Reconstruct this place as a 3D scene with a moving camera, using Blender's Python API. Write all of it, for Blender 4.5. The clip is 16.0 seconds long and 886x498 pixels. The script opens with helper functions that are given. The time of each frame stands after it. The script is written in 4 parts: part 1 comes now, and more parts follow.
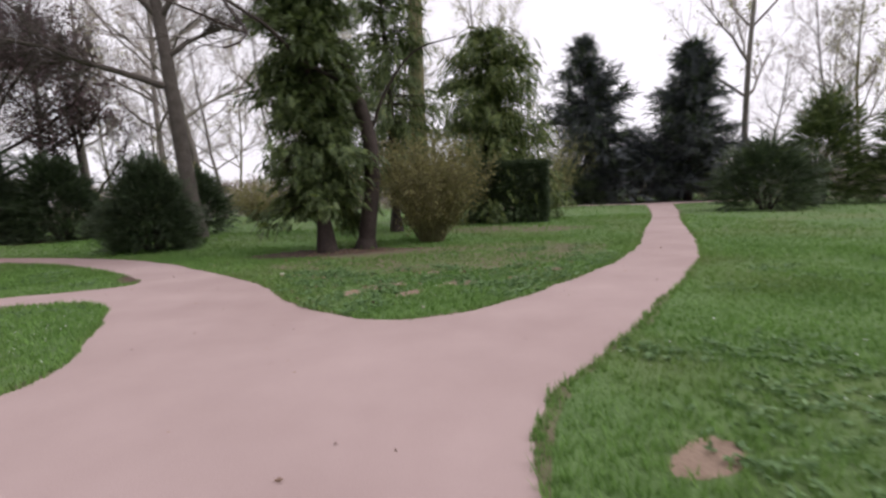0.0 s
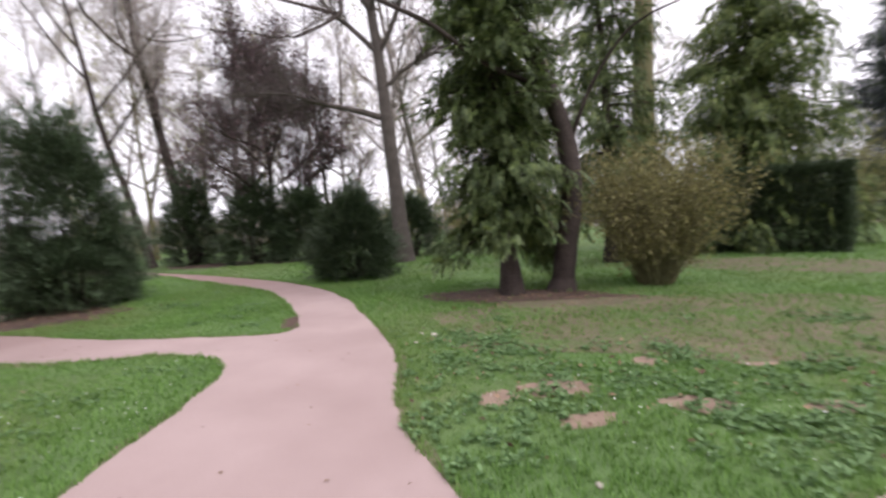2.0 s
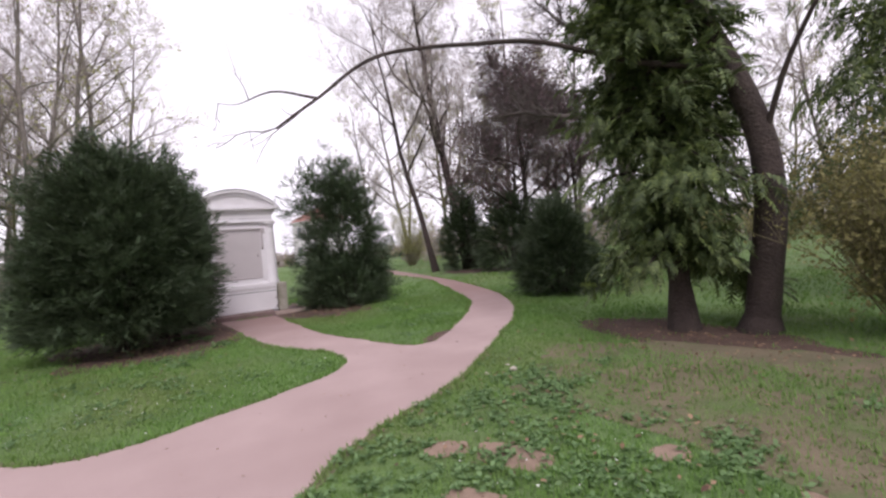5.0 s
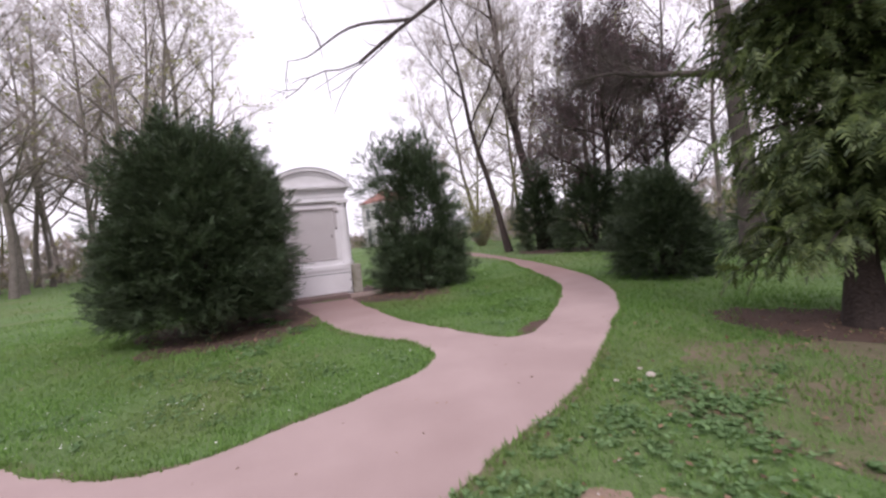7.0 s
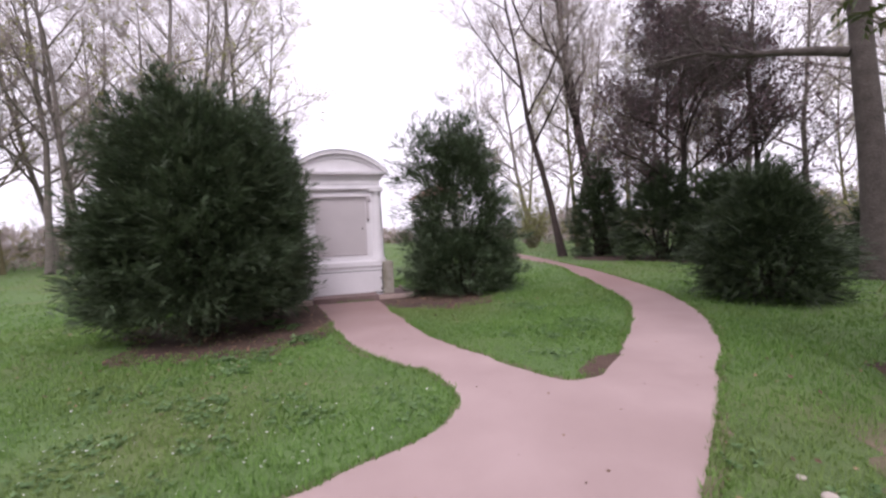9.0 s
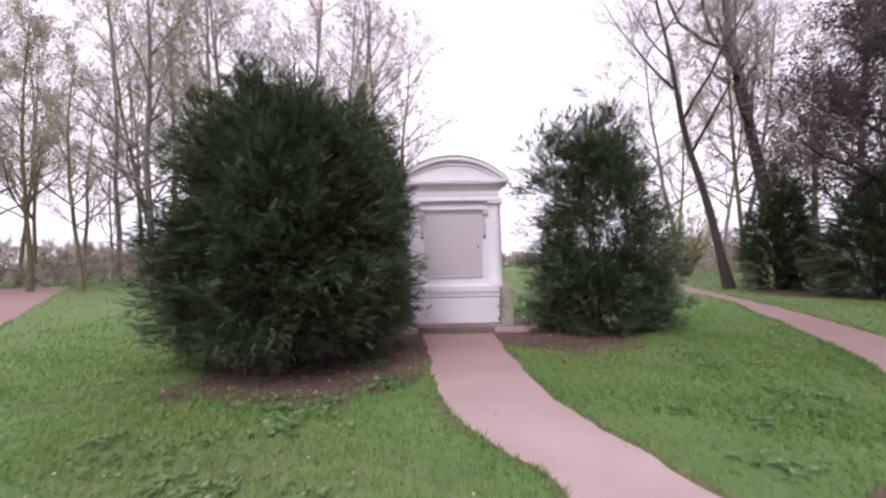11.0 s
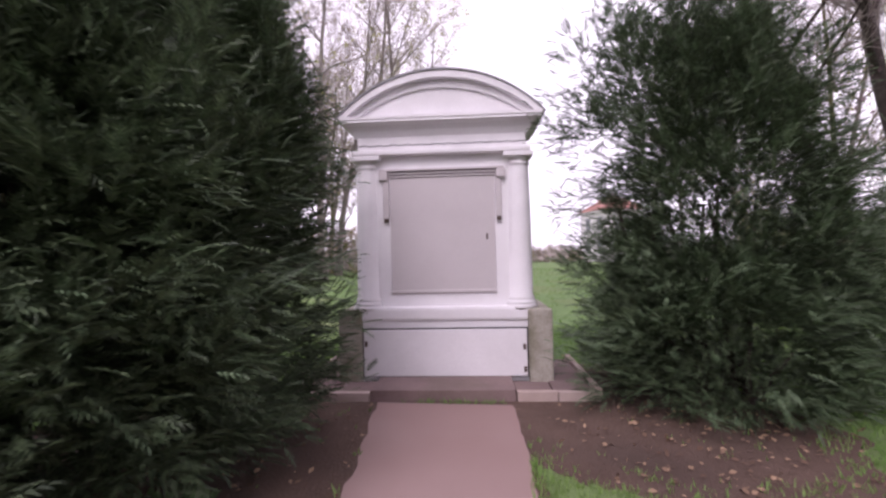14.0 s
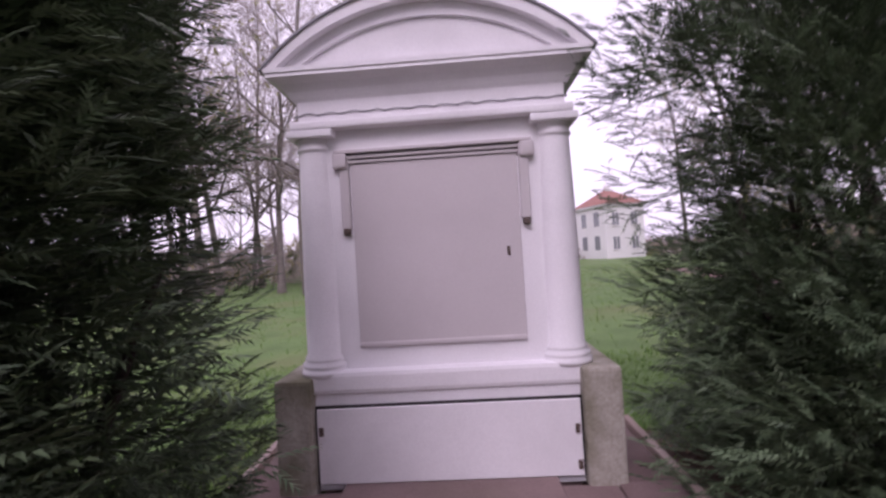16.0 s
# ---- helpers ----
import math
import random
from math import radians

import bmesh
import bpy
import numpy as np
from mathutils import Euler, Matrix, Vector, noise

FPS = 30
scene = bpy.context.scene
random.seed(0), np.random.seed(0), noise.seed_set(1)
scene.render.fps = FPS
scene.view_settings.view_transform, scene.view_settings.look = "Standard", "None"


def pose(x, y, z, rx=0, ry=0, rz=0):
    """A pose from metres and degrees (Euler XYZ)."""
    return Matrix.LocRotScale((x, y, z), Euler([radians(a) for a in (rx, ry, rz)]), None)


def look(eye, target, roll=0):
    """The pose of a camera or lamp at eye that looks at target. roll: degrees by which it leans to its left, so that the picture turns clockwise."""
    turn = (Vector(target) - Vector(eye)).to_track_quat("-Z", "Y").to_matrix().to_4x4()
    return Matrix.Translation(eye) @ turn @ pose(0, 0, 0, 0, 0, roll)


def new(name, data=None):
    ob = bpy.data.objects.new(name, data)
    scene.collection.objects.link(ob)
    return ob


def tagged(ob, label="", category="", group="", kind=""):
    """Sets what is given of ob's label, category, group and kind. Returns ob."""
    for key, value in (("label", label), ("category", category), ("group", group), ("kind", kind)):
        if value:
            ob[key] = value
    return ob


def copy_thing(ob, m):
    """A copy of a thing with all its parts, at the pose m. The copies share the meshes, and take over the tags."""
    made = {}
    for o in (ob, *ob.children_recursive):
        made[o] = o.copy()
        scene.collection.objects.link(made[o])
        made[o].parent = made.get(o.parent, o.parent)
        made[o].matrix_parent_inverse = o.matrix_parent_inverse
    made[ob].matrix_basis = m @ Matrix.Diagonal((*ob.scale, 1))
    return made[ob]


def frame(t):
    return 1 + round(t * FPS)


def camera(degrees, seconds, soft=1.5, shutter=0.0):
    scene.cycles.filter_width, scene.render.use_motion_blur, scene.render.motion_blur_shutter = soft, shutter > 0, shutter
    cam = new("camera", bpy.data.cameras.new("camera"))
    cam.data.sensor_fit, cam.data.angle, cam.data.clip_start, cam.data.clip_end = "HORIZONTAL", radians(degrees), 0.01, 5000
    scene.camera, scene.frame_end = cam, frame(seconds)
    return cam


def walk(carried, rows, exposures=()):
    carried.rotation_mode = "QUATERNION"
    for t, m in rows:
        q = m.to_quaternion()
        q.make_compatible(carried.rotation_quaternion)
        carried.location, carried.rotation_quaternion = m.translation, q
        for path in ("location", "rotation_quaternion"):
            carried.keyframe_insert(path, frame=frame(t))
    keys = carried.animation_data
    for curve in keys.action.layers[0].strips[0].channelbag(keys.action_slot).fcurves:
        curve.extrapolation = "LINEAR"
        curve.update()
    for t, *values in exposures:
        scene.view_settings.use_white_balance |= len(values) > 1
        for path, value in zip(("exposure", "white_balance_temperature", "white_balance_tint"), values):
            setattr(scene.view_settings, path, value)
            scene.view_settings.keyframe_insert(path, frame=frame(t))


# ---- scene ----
# Camera and its walk
cam = camera(88.0, 16.0, soft=2.5, shutter=0.35)
PATH = [
    (0, (-1.131, 0.441, 1.031), (-0.760, 4.397, 0.573), -2.4),
    (0.5, (-1.157, 1.001, 1.116), (-1.052, 4.983, 0.748), -2.3),
    (1, (-0.873, 1.639, 1.226), (-0.737, 5.631, 1.022), -1.8),
    (1.5, (-0.962, 2.128, 1.180), (-1.271, 6.108, 0.927), 1.4),
    (2, (-0.784, 2.519, 1.262), (-2.290, 6.217, 1.021), -3.5),
    (2.5, (-0.458, 2.806, 1.356), (-2.656, 6.143, 1.183), -3.5),
    (3, (-0.099, 3.114, 1.420), (-2.939, 5.926, 1.274), -5.4),
    (3.5, (0.269, 3.537, 1.377), (-2.983, 5.864, 1.473), -4.7),
    (6, (1.236, 4.082, 1.435), (-2.382, 5.758, 1.115), -5.8),
    (6.5, (0.700, 4.125, 1.396), (-3.146, 5.197, 1.158), -4.9),
    (7, (0.064, 4.106, 1.390), (-3.621, 5.653, 1.228), -5.4),
    (7.5, (-0.378, 4.268, 1.362), (-4.217, 5.387, 1.233), -4.4),
    (8, (-0.903, 4.281, 1.406), (-4.695, 5.536, 1.197), -3.7),
    (10.5, (-1.938, 5.628, 1.259), (-5.908, 6.108, 1.356), 1.2),
    (11, (-2.869, 5.246, 1.283), (-6.868, 5.289, 1.372), -1.1),
    (11.5, (-3.690, 5.560, 1.311), (-7.681, 5.832, 1.317), 0.6),
    (12, (-4.340, 5.214, 1.200), (-8.337, 5.144, 1.063), -1.1),
    (12.5, (-4.982, 5.625, 1.385), (-8.975, 5.857, 1.374), 1.2),
    (13, (-5.595, 5.244, 1.329), (-9.593, 5.122, 1.268), -0.1),
    (13.5, (-6.176, 5.659, 1.378), (-10.175, 5.646, 1.482), 0.2),
    (14, (-6.682, 5.836, 1.325), (-10.673, 5.578, 1.372), -1.3),
    (14.5, (-7.264, 5.667, 1.365), (-11.259, 5.483, 1.439), -1.3),
    (15, (-7.760, 5.611, 1.443), (-11.749, 5.415, 1.669), -2.4),
    (15.5, (-8.164, 5.698, 1.484), (-12.158, 5.592, 1.664), 2.8),
    (16, (-8.420, 5.711, 1.495), (-12.415, 5.516, 1.550), -3.5),
]
walk(cam, [(t, look(e, g, r)) for t, e, g, r in PATH], exposures=[(0.0, 0.0, 6500, 13.0), (1.0, 0.1, 6480, 13.0), (2.2, 0.5, 6430, 15.0), (3.5, 0.27, 6450, 17.5), (8.0, 0.19, 6370, 21.5), (10.5, 0.46, 6300, 25.5), (11.2, 0.44, 6300, 25.5), (12.5, 0.6, 6350, 23.0), (13.5, 0.48, 6350, 27.0), (14.5, 0.38, 6300, 34.0), (16.0, 0.09, 6200, 39.0)])

# Overcast daylight
SUN_ELEV, SUN_TURN = radians(46), radians(105)
world = bpy.data.worlds.new("overcast_sky")
scene.world = world
world.use_nodes = True
wt = world.node_tree
wt.nodes.clear()
sky = wt.nodes.new("ShaderNodeTexSky")
sky.sky_type = "NISHITA"
sky.sun_disc = False
sky.sun_elevation, sky.sun_rotation = SUN_ELEV, SUN_TURN
sky.dust_density = 4.0
grey = wt.nodes.new("ShaderNodeHueSaturation")
grey.inputs["Saturation"].default_value = 0.12
cloud = wt.nodes.new("ShaderNodeMix")
cloud.data_type = "RGBA"
cloud.inputs[0].default_value = 0.75
cloud.inputs[7].default_value = (10.5, 10.2, 10.9, 1)
back = wt.nodes.new("ShaderNodeBackground")
back.inputs["Strength"].default_value = 0.12
wout = wt.nodes.new("ShaderNodeOutputWorld")
wt.links.new(sky.outputs[0], grey.inputs["Color"])
wt.links.new(grey.outputs[0], cloud.inputs[6])
wt.links.new(cloud.outputs[2], back.inputs["Color"])
wt.links.new(back.outputs[0], wout.inputs[0])
sun_data = bpy.data.lights.new("sun", "SUN")
sun_data.energy, sun_data.angle, sun_data.color = 1.15, radians(25), (1.0, 0.97, 0.94)
sun = new("sun", sun_data)
sun.matrix_world = look((0, 0, 30), Vector((0, 0, 30)) - Vector((math.sin(SUN_TURN) * math.cos(SUN_ELEV), math.cos(SUN_TURN) * math.cos(SUN_ELEV), math.sin(SUN_ELEV))))


# Materials
def material(name, dark, light, scale=8.0, rough=0.85, bump=0.3, bump_dist=0.01, fine=60.0, stain=None, stain_scale=0.6, stain_amount=0.5,
             island=0.0, per_object=0.0, through_light=0.0, space="Object"):
    """Two-scale colour: coarse and fine noise between two tones, an optional stain, a bump, and a little change from piece to piece."""
    m = bpy.data.materials.new(name)
    m.use_nodes = True
    nt = m.node_tree
    nt.nodes.clear()
    N, L = nt.nodes.new, nt.links.new
    out, bsdf = N("ShaderNodeOutputMaterial"), N("ShaderNodeBsdfPrincipled")
    bsdf.inputs["Roughness"].default_value = rough
    if space == "World":
        place = N("ShaderNodeNewGeometry").outputs["Position"]
    else:
        place = N("ShaderNodeTexCoord").outputs["Object"]
    n1, n2 = N("ShaderNodeTexNoise"), N("ShaderNodeTexNoise")
    for n, s in ((n1, scale), (n2, fine)):
        n.inputs["Scale"].default_value, n.inputs["Detail"].default_value = s, 5
        L(place, n.inputs["Vector"])
    mean = N("ShaderNodeMix")
    mean.inputs[0].default_value = 0.45
    L(n1.outputs[0], mean.inputs[2])
    L(n2.outputs[0], mean.inputs[3])
    value = mean.outputs[0]
    if island:
        geo = N("ShaderNodeNewGeometry")
        mi = N("ShaderNodeMix")
        mi.inputs[0].default_value = island
        L(value, mi.inputs[2])
        L(geo.outputs["Random Per Island"], mi.inputs[3])
        value = mi.outputs[0]
    if per_object:
        info = N("ShaderNodeObjectInfo")
        mo = N("ShaderNodeMix")
        mo.inputs[0].default_value = per_object
        L(value, mo.inputs[2])
        L(info.outputs["Random"], mo.inputs[3])
        value = mo.outputs[0]
    ramp = N("ShaderNodeValToRGB")
    ramp.color_ramp.elements[0].position, ramp.color_ramp.elements[1].position = 0.3, 0.7
    ramp.color_ramp.elements[0].color, ramp.color_ramp.elements[1].color = (*dark, 1), (*light, 1)
    L(value, ramp.inputs[0])
    colour = ramp.outputs[0]
    if stain:
        n3 = N("ShaderNodeTexNoise")
        n3.inputs["Scale"].default_value, n3.inputs["Detail"].default_value = stain_scale, 6
        L(place, n3.inputs["Vector"])
        r3 = N("ShaderNodeMapRange")
        r3.inputs[1].default_value, r3.inputs[2].default_value, r3.inputs[4].default_value = 0.48, 0.68, stain_amount
        L(n3.outputs[0], r3.inputs[0])
        m3 = N("ShaderNodeMix")
        m3.data_type = "RGBA"
        m3.inputs[7].default_value = (*stain, 1)
        L(r3.outputs[0], m3.inputs[0])
        L(colour, m3.inputs[6])
        colour = m3.outputs[2]
    L(colour, bsdf.inputs["Base Color"])
    if bump:
        b = N("ShaderNodeBump")
        b.inputs["Strength"].default_value, b.inputs["Distance"].default_value = bump, bump_dist
        L(n2.outputs[0], b.inputs["Height"])
        L(b.outputs[0], bsdf.inputs["Normal"])
    if through_light:
        tl, mix = N("ShaderNodeBsdfTranslucent"), N("ShaderNodeMixShader")
        L(colour, tl.inputs["Color"])
        mix.inputs[0].default_value = through_light
        L(bsdf.outputs[0], mix.inputs[1])
        L(tl.outputs[0], mix.inputs[2])
        L(mix.outputs[0], out.inputs[0])
    else:
        L(bsdf.outputs[0], out.inputs[0])
    return m


LAWN = material("lawn", (0.075, 0.138, 0.04), (0.15, 0.245, 0.078), 1.3, 0.95, 0.8, 0.03, 45, stain=(0.17, 0.17, 0.075), stain_scale=0.45, stain_amount=0.5, space="World")
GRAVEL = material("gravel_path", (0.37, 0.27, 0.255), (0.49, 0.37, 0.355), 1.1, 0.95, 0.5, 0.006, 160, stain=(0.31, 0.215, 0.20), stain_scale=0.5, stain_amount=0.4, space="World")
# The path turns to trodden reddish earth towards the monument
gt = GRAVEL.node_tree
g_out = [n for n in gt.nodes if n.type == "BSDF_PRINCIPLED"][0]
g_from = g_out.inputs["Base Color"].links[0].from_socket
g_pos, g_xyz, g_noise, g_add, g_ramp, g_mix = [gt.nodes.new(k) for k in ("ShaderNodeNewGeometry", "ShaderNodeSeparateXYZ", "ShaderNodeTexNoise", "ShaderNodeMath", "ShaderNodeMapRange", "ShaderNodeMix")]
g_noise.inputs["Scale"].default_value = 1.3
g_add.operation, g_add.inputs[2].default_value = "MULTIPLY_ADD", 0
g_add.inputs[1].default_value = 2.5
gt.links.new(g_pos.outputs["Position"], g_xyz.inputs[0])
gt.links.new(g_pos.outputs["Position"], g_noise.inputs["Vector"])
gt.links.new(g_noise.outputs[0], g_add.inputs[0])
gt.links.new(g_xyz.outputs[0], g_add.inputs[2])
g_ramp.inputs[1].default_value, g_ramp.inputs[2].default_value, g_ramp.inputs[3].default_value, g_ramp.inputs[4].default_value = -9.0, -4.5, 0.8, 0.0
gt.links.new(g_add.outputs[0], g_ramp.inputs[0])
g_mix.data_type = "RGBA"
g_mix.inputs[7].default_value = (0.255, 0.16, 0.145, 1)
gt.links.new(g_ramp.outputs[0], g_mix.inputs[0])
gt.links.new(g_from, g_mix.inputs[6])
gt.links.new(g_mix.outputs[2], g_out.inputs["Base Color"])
SOIL = material("bare_soil", (0.06, 0.035, 0.026), (0.15, 0.095, 0.072), 3, 0.97, 0.9, 0.02, 50, stain=(0.035, 0.022, 0.018), stain_scale=1.5, space="World")
THIN = material("thin_grass_and_earth", (0.095, 0.098, 0.048), (0.225, 0.175, 0.12), 2.2, 0.95, 0.8, 0.02, 40, stain=(0.09, 0.16, 0.04), stain_scale=1.6, stain_amount=0.8, space="World")
DRYSOIL = material("dry_soil", (0.22, 0.15, 0.11), (0.36, 0.26, 0.2), 6, 0.97, 0.7, 0.015, 70, space="World")
BLADE = material("grass_blades", (0.10, 0.2, 0.042), (0.215, 0.385, 0.092), 0.9, 0.7, 0, island=0.35, stain=(0.22, 0.23, 0.09), stain_scale=0.5, stain_amount=0.4, through_light=0.3, space="World")
WEED = material("weed_leaves", (0.085, 0.165, 0.052), (0.19, 0.31, 0.125), 3, 0.6, 0, island=0.5, through_light=0.25, space="World")
LITTER = material("dead_leaves", (0.10, 0.055, 0.035), (0.34, 0.22, 0.14), 5, 0.8, 0, island=0.7, space="World")
PETAL = material("white_petals", (0.7, 0.7, 0.66), (0.82, 0.82, 0.8), 5, 0.6, 0, space="World")
YEW = material("yew_needles", (0.032, 0.051, 0.026), (0.092, 0.131, 0.065), 1.2, 0.55, 0, island=0.5, through_light=0.12)
YEWTIP = material("pale_yew_needles", (0.06, 0.10, 0.05), (0.14, 0.20, 0.11), 1.5, 0.5, 0, island=0.5, through_light=0.15)
THUJA = material("thuja_scales", (0.045, 0.073, 0.024), (0.14, 0.185, 0.065), 1.0, 0.6, 0, island=0.5, through_light=0.15)
THUJATIP = material("light_thuja_tips", (0.09, 0.135, 0.035), (0.20, 0.26, 0.08), 1.0, 0.6, 0, island=0.5, through_light=0.2)
HEMLOCK = material("hemlock_needles", (0.08, 0.125, 0.035), (0.24, 0.29, 0.09), 0.9, 0.6, 0, island=0.5, through_light=0.2)
SPRUCE = material("blue_spruce_needles", (0.06, 0.07, 0.078), (0.145, 0.16, 0.175), 1.0, 0.6, 0, island=0.5, through_light=0.1)
PURPLE = material("copper_leaves", (0.08, 0.05, 0.058), (0.2, 0.125, 0.138), 1.0, 0.6, 0, island=0.5, through_light=0.2)
OLIVE = material("olive_buds", (0.16, 0.155, 0.055), (0.34, 0.31, 0.13), 2.0, 0.7, 0, island=0.5, through_light=0.3)
FRESH = material("spring_buds", (0.24, 0.25, 0.09), (0.46, 0.45, 0.2), 0.6, 0.7, 0, island=0.5, through_light=0.4)
ROSY = material("rosy_buds", (0.25, 0.2, 0.185), (0.46, 0.39, 0.35), 0.6, 0.7, 0, island=0.5, through_light=0.3)
BARK = material("grey_bark", (0.11, 0.095, 0.085), (0.24, 0.21, 0.19), 4, 0.9, 0.9, 0.03, 25, stain=(0.09, 0.10, 0.05), stain_scale=0.7)
MIDBARK = material("brown_bark", (0.055, 0.045, 0.04), (0.14, 0.118, 0.105), 4, 0.9, 0.9, 0.03, 25)
DARKBARK = material("dark_bark", (0.025, 0.018, 0.016), (0.075, 0.055, 0.048), 5, 0.92, 0.9, 0.03, 30)
MOSSBARK = material("mossy_bark", (0.10, 0.09, 0.048), (0.22, 0.195, 0.10), 4, 0.9, 0.9, 0.03, 25, stain=(0.09, 0.11, 0.03), stain_scale=1.0)
TWIG = material("pale_twigs", (0.24, 0.20, 0.185), (0.42, 0.365, 0.34), 3, 0.9, 0)
RENDERED = material("grey_white_render", (0.70, 0.675, 0.70), (0.84, 0.815, 0.84), 2.2, 0.85, 0.25, 0.004, 90, stain=(0.55, 0.53, 0.54), stain_scale=1.2, stain_amount=0.4)
TABLET = material("plain_grey_panel", (0.50, 0.46, 0.47), (0.58, 0.535, 0.545), 1.5, 0.8, 0.12, 0.002, 120, stain=(0.46, 0.42, 0.43), stain_scale=2.0, stain_amount=0.3)
MOSSY = material("mossy_stone", (0.25, 0.23, 0.18), (0.50, 0.465, 0.42), 3.5, 0.95, 0.6, 0.008, 50, stain=(0.11, 0.105, 0.05), stain_scale=1.9, stain_amount=0.9)
SLAB = material("worn_red_slabs", (0.13, 0.085, 0.08), (0.26, 0.185, 0.175), 3, 0.9, 0.5, 0.006, 70, stain=(0.12, 0.10, 0.07), stain_scale=1.4, per_object=0.3, space="World")
KERBSTONE = material("kerb_stone", (0.36, 0.27, 0.24), (0.5, 0.4, 0.36), 5, 0.9, 0.4, 0.005, 70, per_object=0.3)
IRON = material("rusty_iron", (0.05, 0.035, 0.03), (0.12, 0.08, 0.065), 20, 0.6, 0.3, 0.002, 90)
GAP = material("dark_gap", (0.02, 0.018, 0.018), (0.035, 0.03, 0.03), 10, 0.95, 0)
LEAD = material("grey_lead", (0.17, 0.165, 0.18), (0.28, 0.27, 0.29), 4, 0.6, 0.2, 0.003, 60)
ROOFTILE = material("red_roof_tiles", (0.26, 0.12, 0.10), (0.36, 0.18, 0.15), 0.8, 0.85, 0.4, 0.02, 9)
WALLPAINT = material("white_house_wall", (0.70, 0.69, 0.69), (0.80, 0.79, 0.79), 0.4, 0.85, 0.1, 0.01, 20)
GLASS = material("dark_window_panes", (0.2, 0.21, 0.23), (0.28, 0.29, 0.31), 0.5, 0.15, 0)
STONE = material("pale_stone", (0.42, 0.37, 0.32), (0.56, 0.5, 0.44), 12, 0.85, 0.4, 0.004, 60)


# Mesh helpers
def mesh_arrays(name, verts, faces, mats, which=None):
    """A mesh from arrays of corners and of three- or four-cornered faces."""
    verts, faces = np.asarray(verts, np.float32), np.asarray(faces, np.int32)
    me = bpy.data.meshes.new(name)
    k = faces.shape[1]
    me.vertices.add(len(verts))
    me.vertices.foreach_set("co", verts.ravel())
    me.loops.add(faces.size)
    me.loops.foreach_set("vertex_index", faces.ravel())
    me.polygons.add(len(faces))
    me.polygons.foreach_set("loop_start", np.arange(0, faces.size, k, dtype=np.int32))
    for m in mats if isinstance(mats, (list, tuple)) else [mats]:
        me.materials.append(m)
    if which is not None:
        me.polygons.foreach_set("material_index", np.asarray(which, np.int32))
    me.update(calc_edges=True)
    me.validate()
    return me


def thing(name, place=(0, 0, 0), turn=0.0, label="", category="", group="", kind=""):
    ob = new(name)
    ob.empty_display_size = 0.2
    ob.matrix_basis = pose(*place, 0, 0, turn)
    return tagged(ob, label, category, group, kind)


def part(name, me, parent, label="", kind=""):
    ob = new(name, me)
    ob.parent = parent
    return tagged(ob, label, kind=kind)


def bm_mesh(name, bm, mat, smooth=False):
    me = bpy.data.meshes.new(name)
    bmesh.ops.recalc_face_normals(bm, faces=bm.faces)
    bm.to_mesh(me)
    bm.free()
    me.materials.append(mat)
    if smooth:
        me.polygons.foreach_set("use_smooth", [True] * len(me.polygons))
    return me


def box(x0, x1, y0, y1, z0, z1, bevel=0.008):
    bm = bmesh.new()
    bmesh.ops.create_cube(bm, size=1, matrix=Matrix.Translation(((x0 + x1) / 2, (y0 + y1) / 2, (z0 + z1) / 2)) @ Matrix.Diagonal((x1 - x0, y1 - y0, z1 - z0, 1)))
    if bevel:
        bmesh.ops.bevel(bm, geom=bm.edges[:], offset=bevel, segments=2, affect="EDGES", profile=0.6)
    return bm


def lathe(profile, sides=28):
    """A turned shape round the z axis from (radius, height) pairs."""
    bm = bmesh.new()
    rings = []
    for r, z in profile:
        rings.append([bm.verts.new((r * math.cos(2 * math.pi * k / sides), r * math.sin(2 * math.pi * k / sides), z)) for k in range(sides)])
    for a, b in zip(rings, rings[1:]):
        for k in range(sides):
            bm.faces.new((a[k], a[(k + 1) % sides], b[(k + 1) % sides], b[k]))
    bm.faces.new(rings[0][::-1])
    bm.faces.new(rings[-1])
    return bm


def smooth_line(points, step=0.12):
    """A Catmull-Rom line through the points, in even steps."""
    p = np.array(points, float)
    p = np.vstack([2 * p[0] - p[1], p, 2 * p[-1] - p[-2]])
    out = []
    for a, b, c, d in zip(p[:-3], p[1:-2], p[2:-1], p[3:]):
        n = max(2, int(np.linalg.norm(c - b) / step))
        s = np.linspace(0, 1, n, endpoint=False)[:, None]
        out.append(0.5 * (2 * b + (c - a) * s + (2 * a - 5 * b + 4 * c - d) * s**2 + (3 * b - a - 3 * c + d) * s**3))
    return np.vstack(out + [p[-2:-1]])


def inside(poly, x, y):
    """Which of the points lie in the closed outline, by rows of 1 cm."""
    x, y = np.asarray(x, float), np.asarray(y, float)
    hit = np.zeros(len(x), bool)
    px, py = poly[:, 0], poly[:, 1]
    qx, qy = np.roll(px, -1), np.roll(py, -1)
    row = np.floor(y / 0.01).astype(int)
    order = np.argsort(row, kind="stable")
    starts = np.flatnonzero(np.r_[True, np.diff(row[order]) != 0])
    for a, b in zip(starts, np.r_[starts[1:], len(order)]):
        pick = order[a:b]
        level = (row[pick[0]] + 0.5) * 0.01
        m = (py > level) != (qy > level)
        if m.any():
            cut = np.sort((qx[m] - px[m]) * (level - py[m]) / (qy[m] - py[m]) + px[m])
            hit[pick] = np.searchsorted(cut, x[pick]) % 2 == 1
    return hit


